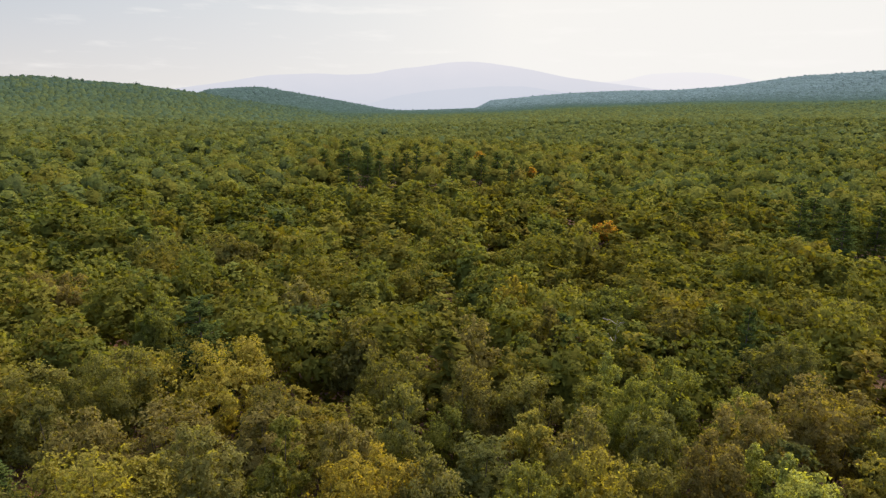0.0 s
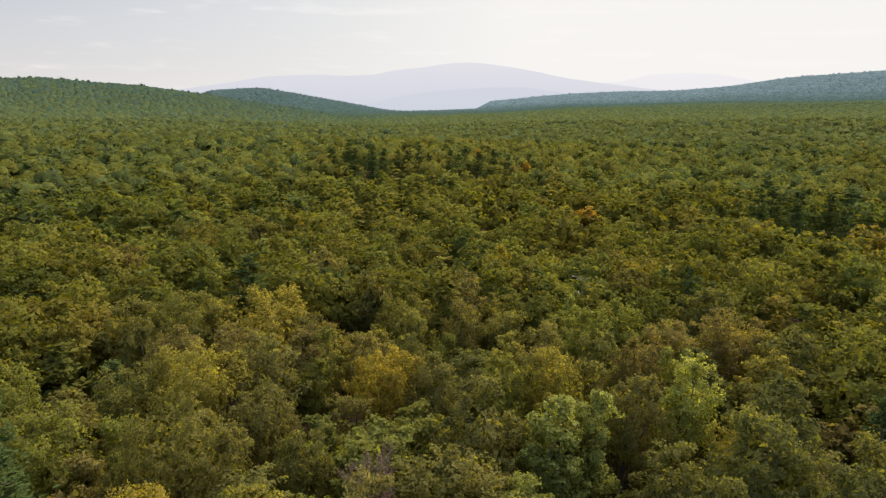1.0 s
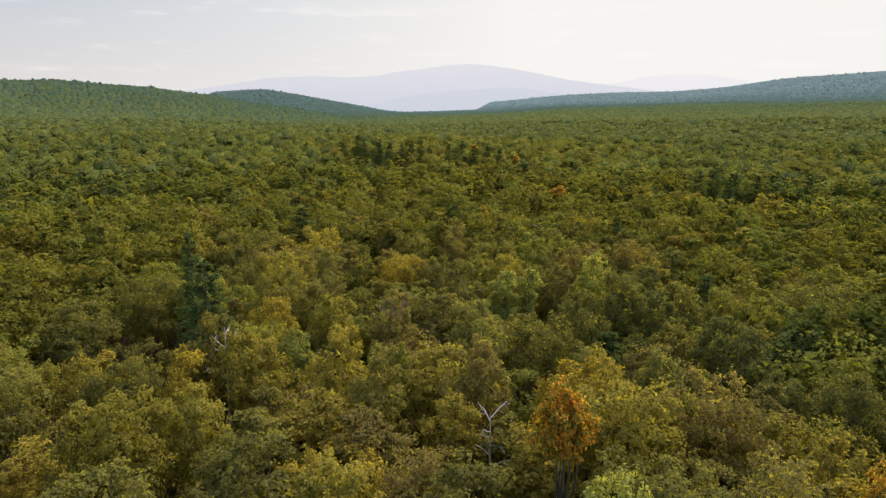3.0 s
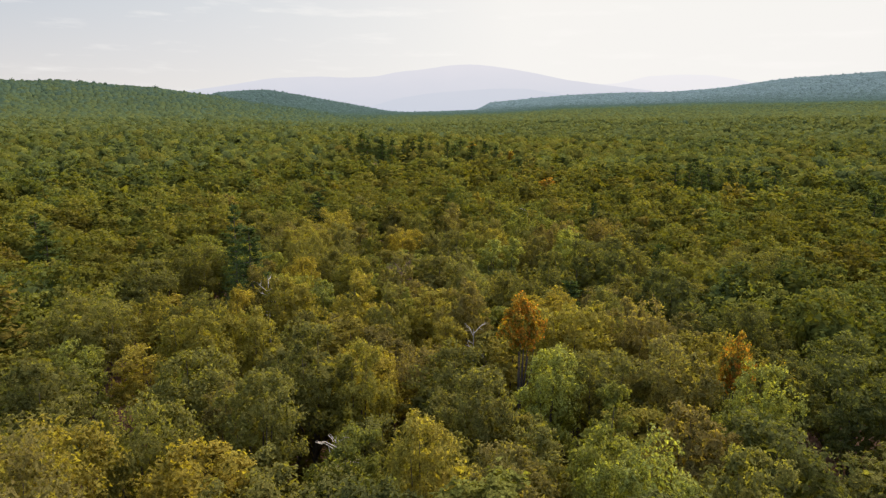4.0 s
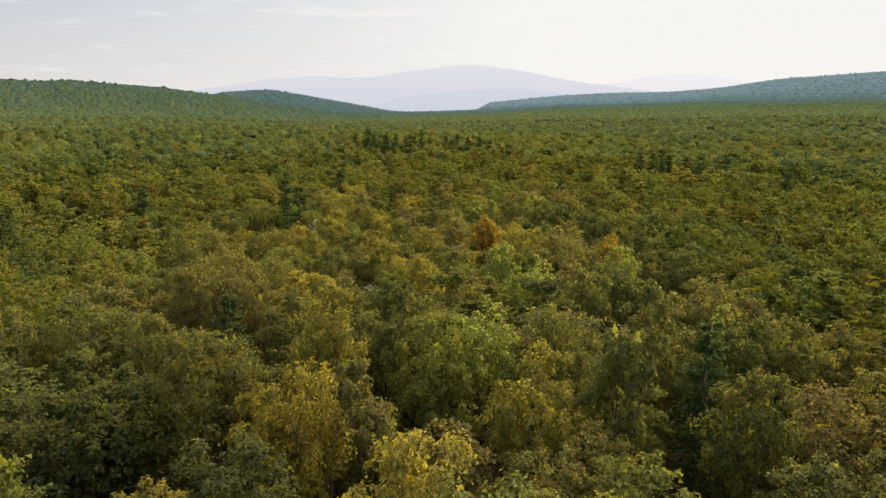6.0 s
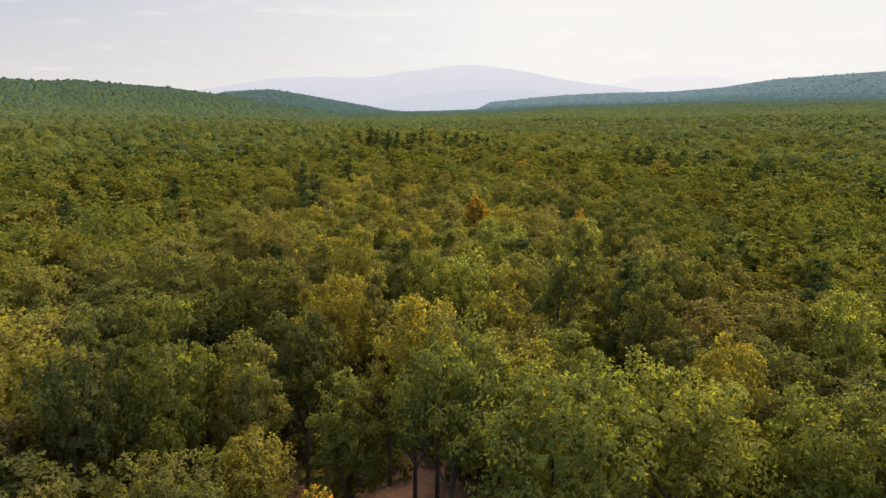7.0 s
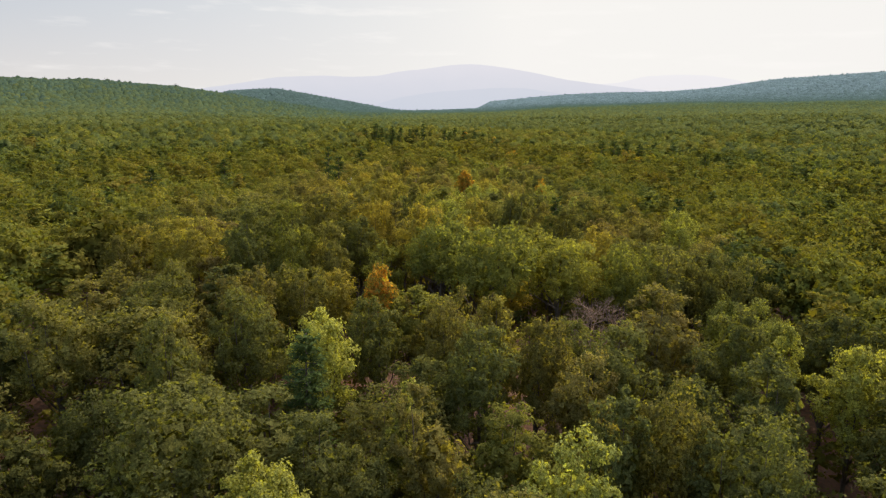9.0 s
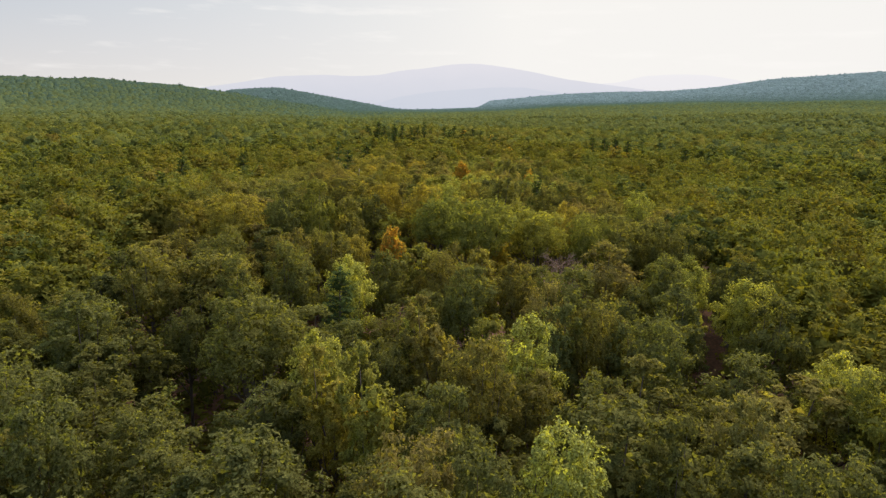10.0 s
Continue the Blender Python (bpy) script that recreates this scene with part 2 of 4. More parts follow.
def tube(points, radii, sides=6):
    """A tapered limb through the points."""
    pts = np.asarray(points, float)
    d = unit(np.gradient(pts, axis=0))
    ref = np.where(np.abs(d[:, 2:3]) > 0.9, np.array([[1.0, 0, 0]]), np.array([[0, 0, 1.0]]))
    u = unit(np.cross(d, ref))
    w = np.cross(d, u)
    ang = np.linspace(0, 2 * np.pi, sides, endpoint=False)
    ring = u[:, None] * np.cos(ang)[None, :, None] + w[:, None] * np.sin(ang)[None, :, None]
    v = (pts[:, None] + ring * np.asarray(radii)[:, None, None]).reshape(-1, 3)
    q = []
    for i in range(len(pts) - 1):
        for j in range(sides):
            k = (j + 1) % sides
            q.append((i * sides + j, i * sides + k, (i + 1) * sides + k, (i + 1) * sides + j))
    return v, np.array(q), None


# ---- kinds of tree; each is made 20 m high, its crown about 4 m in radius ----
UP = np.array([0, 0, 1.0])


def boughs_of(rng, radius, base, top, count, shape):
    """Centres, radii and outward ways of the leafy boughs of a crown."""
    i = np.arange(count) + 0.5
    low = -0.55 if shape == "poplar" else -0.42
    el = np.arcsin(np.clip(low + (1.0 - low) * i / count, -1, 1)) + rng.normal(0, 0.12, count)
    az = i * 2.39996 + rng.normal(0, 0.3, count)
    mid, half = base + (top - base) * 0.42, (top - base) * 0.58
    wide = np.cos(el)
    if shape == "poplar":
        wide = np.cos(el) * (1.0 - 0.4 * np.clip(np.sin(el), 0, 1))
    elif shape == "broad":
        wide = np.abs(np.cos(el)) ** 0.65
    r = radius * (3.5 / count) ** 0.5 * rng.uniform(0.72, 1.2, count)
    if shape == "poplar":
        r = r * 1.25
    reach = rng.uniform(0.76, 1.10, count) + np.where(rng.random(count) < 0.2, rng.uniform(0.05, 0.28, count), 0)
    out = np.stack((wide * np.cos(az), wide * np.sin(az), np.sin(el)), 1)
    deep = np.where(np.sin(el) > 0, half, (mid - base))
    c = np.stack((out[:, 0] * (radius - 0.85 * r) * reach, out[:, 1] * (radius - 0.85 * r) * reach, mid + np.sin(el) * (deep - 0.75 * r) * (0.55 + 0.45 * reach)), 1)
    lean = rng.normal(0, 0.10, 2)
    c[:, :2] += lean * (c[:, 2:] - mid)
    return c, r, unit(out)


def crown_of(seed, radius=4.0, base=10.5, top=20.0, boughs=20, clumps=7, per=52, size=0.2, shape="dome", inner=34, slim=0.62):
    """A crown: boughs of leafy clumps, each clump a cloud of single sprays; gives the mesh, its shading and the boughs."""
    rng = np.random.default_rng(seed)
    c, r, out = boughs_of(rng, radius, base, top, boughs, shape)
    flat = np.array([1.0, 1.0, 0.86])
    pieces, shade = [], []
    for k in range(boughs):
        d = unit(rng.normal(size=(clumps, 3)) + 0.55 * out[k] + 0.35 * UP)
        cc = c[k] + d * (r[k] * rng.uniform(0.2, 1.05, clumps))[:, None] * flat
        rc = r[k] * rng.uniform(0.22, 0.56, clumps)
        who = rng.choice(clumps, clumps * per, p=rc ** 2 / np.sum(rc ** 2))
        n = len(who)
        e = unit(rng.normal(size=(n, 3)) + 0.45 * d[who] + 0.3 * UP)
        far = rng.uniform(0.25, 1.1, n) ** 0.8 + np.where(rng.random(n) < 0.10, rng.uniform(0.1, 0.6, n), 0)
        at = cc[who] + e * (rc[who] * far)[:, None] * flat
        face = unit(e + 0.5 * UP + 0.6 * rng.normal(size=(n, 3)))
        v, _, t = cards(rng, at, face, size, slim, triangles=True)
        pieces.append((v, None, t))
        soft = unit(0.34 * face + 0.48 * e + 0.26 * d[who] + 0.26 * out[k] + 0.15 * UP)
        shade.append(np.repeat(soft, 3, axis=0))
    # shaded inner foliage
    n = boughs * inner
    d = unit(rng.normal(size=(n, 3)) + 0.2 * UP)
    mid, half = base + (top - base) * 0.45, (top - base) / 2
    at = d * rng.uniform(0.35, 0.72, (n, 1)) * np.array([radius, radius, half]) * (0.75 if shape == "poplar" else 1.0) + UP * mid
    face = unit(d + 0.5 * rng.normal(size=(n, 3)))
    v, _, t = cards(rng, at, face, 2.4 * size, 0.7, triangles=True)
    pieces.append((v, None, t))
    shade.append(np.repeat(unit(0.5 * face + 0.5 * d), 3, axis=0))
    v, q, t = join(pieces)
    return (v, q, t), np.concatenate(shade), c


def far_crown(seed, shape, boughs=12, sprays=10, size=0.6, heart=True):
    """A crown for the distance: knobbly boughs of foliage with loose sprays standing out of them."""
    kw = SHAPES[shape]
    rng = np.random.default_rng(seed)
    c, r, out = boughs_of(rng, kw["radius"], kw["base"], kw["top"], boughs, shape)
    V, T = ICO_V, ICO_T
    flat = np.array([1.0, 1.0, 0.88])
    pieces, shade = [], []
    for k in range(boughs):
        rough = rng.uniform(0.72, 1.22, len(V))
        keep = T[(V[T].mean(1) @ unit(out[k] + 0.6 * UP)) > -0.45]
        pieces.append((c[k] + V * (r[k] * 0.74 * rough)[:, None] * flat, None, keep))
        shade.append(unit(0.45 * V + 0.85 * out[k] + 0.25 * UP))
        if sprays:
            e = unit(rng.normal(size=(sprays, 3)) + 0.7 * out[k] + 0.5 * UP)
            at = c[k] + e * (r[k] * rng.uniform(0.72, 1.15, sprays))[:, None] * flat
            face = unit(e + 0.4 * UP + 0.5 * rng.normal(size=(sprays, 3)))
            v, _, t = cards(rng, at, face, size, 0.75, triangles=True)
            pieces.append((v, None, t))
            shade.append(np.repeat(unit(0.3 * face + 0.35 * e + 0.8 * out[k] + 0.3 * UP), 3, axis=0))
    if heart:
        mid, half = (kw["base"] + kw["top"]) / 2, (kw["top"] - kw["base"]) / 2
        pieces.append((ICO_V * np.array([kw["radius"] * 0.5, kw["radius"] * 0.5, half * 0.6]) + UP * (mid - 0.4), None, ICO_T))
        shade.append(ICO_V)
    return (*join(pieces), np.concatenate(shade))


def trunk_of(seed, lobes, top=20.0, girth=0.24, every=2, split=0.52):
    rng = np.random.default_rng(seed + 500)
    fork = top * split
    sway = rng.normal(0, 0.25, (5, 2))
    z = np.array([-0.3, 0.5, fork * 0.5, fork, top * 0.82])
    spine = np.column_stack((np.cumsum(sway[:, 0]) * 0.4, np.cumsum(sway[:, 1]) * 0.4, z))
    spine[0, :2] = spine[1, :2] = 0
    pieces = [tube(spine, girth * np.array([1.5, 1.05, 0.9, 0.7, 0.2]), 8)]
    for c in lobes[::every]:
        start = spine[2] + (spine[3] - spine[2]) * rng.uniform(0.45, 1.0)
        bend = (start + c) / 2 + np.array([0, 0, rng.uniform(-0.8, 0.6)]) + 0.3 * (c - start) * np.array([1, 1, 0])
        pieces.append(tube([start, bend, c], girth * np.array([0.48, 0.3, 0.08]), 5))
    return join(pieces)


def pine_of(seed, radius=3.2, base=6.0, top=20.0, rows=19, per=40, size=0.36):
    rng = np.random.default_rng(seed)
    leaves, wood = [], []
    wood.append(tube([(0, 0, -0.3), (0, 0, 1), (0.1, 0, 10), (0.05, 0.05, top)], [0.32, 0.24, 0.16, 0.03], 7))
    for i in range(rows):
        f = i / (rows - 1)
        z = base + (top - base) * f ** 0.9
        reach = radius * (1.05 - f) ** 0.58 * rng.uniform(0.8, 1.1) + 0.25
        arms = 8 if f < 0.7 else 6
        for k in range(arms):
            level = z + rng.normal(0, 0.32)
            if rng.random() < 0.1:
                continue
            a = 2 * np.pi * (k + rng.uniform(-0.3, 0.3)) / arms + i * 0.7
            d = np.array([np.cos(a), np.sin(a), 0])
            L = reach * rng.uniform(0.65, 1.15)
            s = np.linspace(0.25, 1.0, per)[:, None]
            rise = np.array([0, 0, 1.0]) * (0.28 * L * s ** 1.6 - 0.15 * L * s) + 0.12 * rng.normal(size=(per, 1)) * UP
            side = np.cross(d, [0, 0, 1.0])[None] * rng.normal(0, 0.26, (per, 1)) * L * s
            at = np.array([0, 0, level]) + d * L * s + rise + side
            leaves.append(cards(rng, at, np.array([0, 0, 1.0]) + 0.35 * rng.normal(size=(per, 3)), size, 0.55, along=d[None] + 0.3 * rng.normal(size=(per, 3))))
            if k % 2 == 0:
                wood.append(tube([(0, 0, level), np.array([0, 0, level]) + d * L * 0.8 + [0, 0, 0.05 * L]], [0.06, 0.02], 4))
    return join(leaves), join(wood)


def bare_of(seed, radius=3.4, top=16.0):
    """A dead tree: trunk, limbs and fine twigs."""
    rng = np.random.default_rng(seed)
    pieces = [tube([(0, 0, -0.3), (0.1, 0, 4), (0.2, 0.1, 9), (0.1, 0.2, top)], [0.22, 0.16, 0.09, 0.015], 7)]

    def limb(p, d, length, girth, depth):
        e = p + d * length
        m = p + d * length * 0.5 + rng.normal(0, 0.06 * length, 3)
        pieces.append(tube([p, m, e] if depth > 1 else [p, e], [girth, girth * 0.7, girth * 0.35] if depth > 1 else [girth, girth * 0.5], 4 if depth > 1 else 3))
        if depth:
            for k in range(6 if depth > 1 else 5):
                f = rng.uniform(0.35, 1.0)
                q = p + (e - p) * f
                nd = unit(d + rng.normal(0, 0.55, 3) + np.array([0, 0, 0.25]))
                limb(q, nd, length * rng.uniform(0.42, 0.65), max(girth * 0.5, 0.010), depth - 1)

    for i in range(28):
        z = 6 + 9.5 * i / 28
        a = i * 2.4
        d = unit(np.array([np.cos(a), np.sin(a), rng.uniform(0.35, 0.9)]))
        limb(np.array([0.15, 0.08, z]), d, radius * rng.uniform(0.6, 1.0) * (1.1 - 0.5 * i / 28), 0.038, 3)
    return pieces[0], join(pieces[1:])


def snag_of(seed, top=20.0):
    """A broken dead trunk with a few bare limbs near its head."""
    rng = np.random.default_rng(seed)
    lean = rng.normal(0, 0.5, 2)
    spine = np.array([(0, 0, -0.3), (0.1, 0, 5), (lean[0] * 0.4, lean[1] * 0.4, 12), (*lean, top)])
    pieces = [tube(spine, [0.24, 0.18, 0.11, 0.03], 7)]
    for k in range(9):
        f = rng.uniform(0.15, 0.95)
        p = spine[2] + (spine[3] - spine[2]) * f
        a = k * 2.4 + rng.uniform(-0.4, 0.4)
        d = np.array([np.cos(a), np.sin(a), rng.uniform(0.2, 0.9)])
        L = rng.uniform(1.2, 2.8) * (1.15 - 0.5 * f)
        tip = p + d * L
        pieces.append(tube([p, p + d * L * 0.5 + rng.normal(0, 0.12, 3), tip], [0.05, 0.035, 0.014], 5))
        for _ in range(3):
            q = p + d * L * rng.uniform(0.4, 0.95)
            pieces.append(tube([q, q + unit(d + rng.normal(0, 0.7, 3)) * L * 0.35], [0.03, 0.012], 4))
    return pieces[0], join(pieces[1:])


# ---- the lie of the land ----
LEFT = [(-60, 0.020), (-42, 0.026), (-34.1, 0.0245), (-32.0, 0.0274), (-28.7, 0.0238), (-24.8, 0.0217), (-22.7, 0.0182), (-19.9, 0.0133), (-17.5, 0.0063), (-12.9, -0.0034), (-8, -0.02)]
KNOLL = [(-30, -0.02), (-21.5, 0.0055), (-19.7, 0.0166), (-15.6, 0.0233), (-11.9, 0.0152), (-9.0, 0.0080), (-5.1, -0.0040), (-2.1, -0.0081), (1, -0.012)]
RIGHT = [(-1, -0.02), (0.9, -0.0113), (2.4, -0.0048), (4.3, 0.0129), (10.7, 0.0233), (15.4, 0.0286), (19.9, 0.0319), (24.1, 0.0387), (28.0, 0.0493), (31.0, 0.0541), (34.0, 0.0584), (45, 0.068), (60, 0.05)]
RISE = [(-40, 0.0), (-14, 0.0), (-6, 9.0), (0, 15.0), (5, 25.0), (10.7, 46.0), (24, 70.0), (34, 86.0), (60, 90.0), (100, 0.0)]  # the floor climbs gently to the right
EYE0, CANOPY = 42.6, 19.5


def land(x, y):
    """Height of the ground: a flat wooded valley floor with hills beyond."""
    x, y = np.asarray(x, float), np.asarray(y, float)
    r, az = np.hypot(x, y), np.degrees(np.arctan2(x, y))
    z = 0.5 * np.sin(x / 23.0 + 1.0) * np.cos(y / 31.0) + 0.9 * np.sin(x / 90.0) * np.sin(y / 120.0 + 0.7)
    z = z + 4.8 * np.exp(-((y + 70) / 38.0) ** 2 - (x / 90.0) ** 2)  # a low swell in the valley floor
    far = np.clip((r - 120) / 500, 0, 1)
    z = z + far * 2.5 * np.sin(x / 140.0 + 0.6) * np.cos(y / 170.0)
    ramp = np.clip((r - 300) / 2000, 0, 1)
    z = z + ramp * np.interp(az, [p[0] for p in RISE], [p[1] for p in RISE])
    for prof, dist, wide in ((LEFT, 1300.0, 300.0), (KNOLL, 2150.0, 260.0), (RIGHT, 2700.0, 330.0)):
        e = np.interp(az, [p[0] for p in prof], [p[1] for p in prof], left=-0.03, right=-0.03)
        at_foot = np.interp(az, [p[0] for p in RISE], [p[1] for p in RISE]) * min(1.0, (dist - 300) / 2000)
        h = np.clip(EYE0 + e * dist - CANOPY - at_foot, 0, None)
        h = h * np.where(r < dist, np.exp(-((r - dist) / wide) ** 2), np.exp(-((r - dist) / (wide * 1.6)) ** 2))
        z = z + np.where(np.abs(az) < 90, h, 0)
    return z


def ground_sheet():
    rings = np.concatenate(([0.0], 6 * 1.03 ** np.arange(229)))
    turns = 180
    a = np.linspace(0, 2 * np.pi, turns, endpoint=False)
    x = (rings[:, None] * np.sin(a)).ravel()
    y = (rings[:, None] * np.cos(a)).ravel() - 40
    v = np.column_stack((x, y, land(x, y)))
    i, j = np.meshgrid(np.arange(len(rings) - 1), np.arange(turns), indexing="ij")
    k = (j + 1) % turns
    q = np.stack((i * turns + j, (i + 1) * turns + j, (i + 1) * turns + k, i * turns + k), -1).reshape(-1, 4)
    me = mesh_from("ground", v, q)
    me.polygons.foreach_set("use_smooth", np.ones(len(me.polygons), bool))
    me.materials.append(LITTER)
    return tagged(new("ground", me), "woodland floor covered in rust-brown fallen leaves", "ground", kind="structure")


ground = ground_sheet()


def mountain(name, profile, dist, material, label, seed):
    """A far range: a long rough slope up to its crest."""
    rng = np.random.default_rng(seed)
    az = np.linspace(profile[0][0], profile[-1][0], 160)
    e = np.interp(az, [p[0] for p in profile], [p[1] for p in profile])
    e = np.convolve(np.pad(e, 2, "edge"), np.ones(5) / 5, "valid")
    steps = np.linspace(0, 1, 14)
    rough = rng.normal(0, 1, (14, 160))
    vs = []
    for k, s in enumerate(steps):
        d = dist - 500 * (1 - s)
        h = (EYE0 + e * dist + 60) * s ** 0.8 - 60 + rough[k] * (6 * s * (1 - s) + 0.5)
        vs.append(np.column_stack((d * np.sin(np.radians(az)), d * np.cos(np.radians(az)), h)))
    v = np.concatenate(vs)
    i, j = np.meshgrid(np.arange(13), np.arange(159), indexing="ij")
    q = np.stack((i * 160 + j, i * 160 + j + 1, (i + 1) * 160 + j + 1, (i + 1) * 160 + j), -1).reshape(-1, 4)
    me = mesh_from(name, v, q)
    me.polygons.foreach_set("use_smooth", np.ones(len(me.polygons), bool))
    me.materials.append(material)
    ob = tagged(new(name, me), label, "mountain", kind="structure")
    ob.visible_shadow = True
    return ob


# the haze before these ranges lies in their emission colours
mountain("backdrop_far_range", [(4.0, 0.0), (8.2, 0.0375), (13.0, 0.0395), (15.3, 0.0431), (17.5, 0.0530), (20.2, 0.0555), (22.3, 0.0548), (24.4, 0.0494), (26.5, 0.0404), (30.0, 0.0296), (36, 0.01)], 4700, FAR["faint"], "faint pale mountain range with bright haze painted into its glow", 3)
mountain("backdrop_mountain", [(-32, -0.01), (-26.9, 0.0032), (-21.9, 0.0186), (-18.3, 0.0292), (-15.1, 0.0405), (-10.7, 0.0453), (-9.0, 0.0437), (-6.1, 0.0467), (-4.1, 0.0550), (-1.7, 0.0593), (0.3, 0.0659), (2.2, 0.0682), (3.7, 0.0669), (6.7, 0.0603), (9.1, 0.0526), (10.6, 0.0472), (13.4, 0.0412), (15.3, 0.0375), (19.9, 0.0280), (26, 0.01)], 4400, FAR["high"], "far mountain glowing in the pale lavender of painted haze", 4)
mountain("backdrop_ridge", [(-12, -0.02), (-7.1, -0.0013), (-4.1, 0.0150), (-1.2, 0.0236), (0.8, 0.0269), (4.3, 0.0322), (7.2, 0.0331), (9.7, 0.0271), (13.1, 0.0182), (18, 0.0)], 4000, FAR["near"], "low ridge before the far mountain, blue-grey with painted haze", 5)

# ---- crowns and trunks, made once ----
SHAPES = {
    "dome": dict(radius=4.0, base=9.5, top=20.0, shape="dome"),
    "broad": dict(radius=4.4, base=11.0, top=20.0, shape="broad"),
    "tall": dict(radius=3.3, base=7.5, top=20.0, shape="dome"),
    "small": dict(radius=2.6, base=14.8, top=20.0, shape="dome"),
    "great": dict(radius=6.4, base=9.5, top=20.0, shape="broad"),
    "high": dict(radius=5.0, base=11.6, top=20.0, shape="broad"),
    "poplar": dict(radius=2.5, base=4.5, top=20.0, shape="poplar"),
}
NEAR, MIDDLE = {}, {}


for i, (kind, kw) in enumerate(SHAPES.items()):
    many = {"great": 44, "high": 26, "poplar": 26, "small": 14}.get(kind, 22)
    for v in range(4 if kind in ("dome", "broad") else 2):
        geo, soft, lobes = crown_of(100 * i + v, boughs=many, clumps=7, per=42, size=0.245, inner=24, **kw)
        NEAR[kind, v] = mesh_from("crown", *geo, normals=soft), mesh_from("trunk", *trunk_of(100 * i + v, lobes, every=5 if kind == "high" else 3, split=0.66 if kind == "high" else 0.52))
        geo, soft, lobes = crown_of(100 * i + v + 50, boughs=many, clumps=6, per=22, size=0.36, **kw)
        MIDDLE[kind, v] = mesh_from("crown", *geo, normals=soft), mesh_from("trunk", *trunk_of(100 * i + v + 50, lobes, every=3))
PINES = [tuple(mesh_from(n, *g) for n, g in zip(("crown", "trunk"), pine_of(900 + v))) for v in range(3)]
SNAGS = [tuple(mesh_from(n, *g) for n, g in zip(("trunk", "bare_crown"), snag_of(970 + v))) for v in range(3)]
BARE = [tuple(mesh_from(n, *g) for n, g in zip(("trunk", "bare_crown"), bare_of(950 + v))) for v in range(2)]

LOOKS = {
    "olive": "olive-green broadleaf tree in the forest canopy",
    "green": "fresh green broadleaf tree in the forest canopy",
    "deep": "dark green broadleaf tree in the forest canopy",
    "yellow": "yellow-green oak turning for autumn",
    "brown": "bronze-brown oak turning for autumn",
    "silver": "pale glossy green poplar standing among oaks",
    "orange": "small orange and yellow autumn maple",
    "pine": "blue-green pine with layered branches rising above the canopy",
    "bare": "leafless grey dead tree with fine twigs",
}
NAMES = {"silver": "poplar_tree", "orange": "maple_tree", "pine": "pine_tree", "bare": "dead_tree", "yellow": "oak_tree", "brown": "oak_tree"}
placed, room = [], []
tree_rng = np.random.default_rng(11)


def plant(x, y, width=8.0, height=20.5, look_kind="olive", shape="dome"):
    """One tree of its own, with trunk and crown."""
    v = int(tree_rng.integers(0, 100))
    if look_kind in ("olive", "green") and (-150 < y < -62 and x < -7 and v % 2 or y < -104 and v % 5 < 4):
        look_kind = "deep"  # many olive and green trees here are swapped for deep green
    elif look_kind in ("yellow", "brown") and (y < -108 and v % 3 or y < -96 and x < -9):
        look_kind = "olive" if v % 2 else "deep"
    root = new(NAMES.get(look_kind, "broadleaf_tree"))
    root.empty_display_size = 1.0
    if look_kind == "pine":
        crown, trunk = PINES[v % len(PINES)]
        wide = width / 6.4
    elif look_kind == "bare":
        crown, trunk, wide = None, BARE[v % len(BARE)][0], width / 6.8
    else:
        shape = "great" if width > 9.8 and shape in ("broad", "dome") else shape
        store = NEAR if y < 60 else MIDDLE
        kinds = [k for k in store if k[0] == shape]
        crown, trunk = store[kinds[v % len(kinds)]]
        wide = width / (2 * SHAPES[shape]["radius"])
    part("trunk", trunk, DEADWOOD if look_kind == "bare" else BARK, root)
    if crown:
        part("crown", crown, LEAF[look_kind], root)
    else:
        part("bare_crown", BARE[v % len(BARE)][1], DEADWOOD, root, "fine grey-brown leafless limbs")
    tall = height / (18.6 if look_kind == "bare" else 20.0)
    root.matrix_basis = pose(x, y, float(land(x, y)), 0, 0, float(tree_rng.uniform(0, 360))) @ Matrix.Diagonal((wide, wide, tall, 1))
    placed.append((x, y, width / 2))
    if look_kind in ("orange", "bare", "pine") or shape == "poplar":
        room.append((x, y - width * 0.5, width / 2))
    return tagged(root, LOOKS[look_kind], "tree", "trees of the forest")


def near_zone(x, y):
    return (np.abs(x) < 37) & (y > -158) & (y < 56)


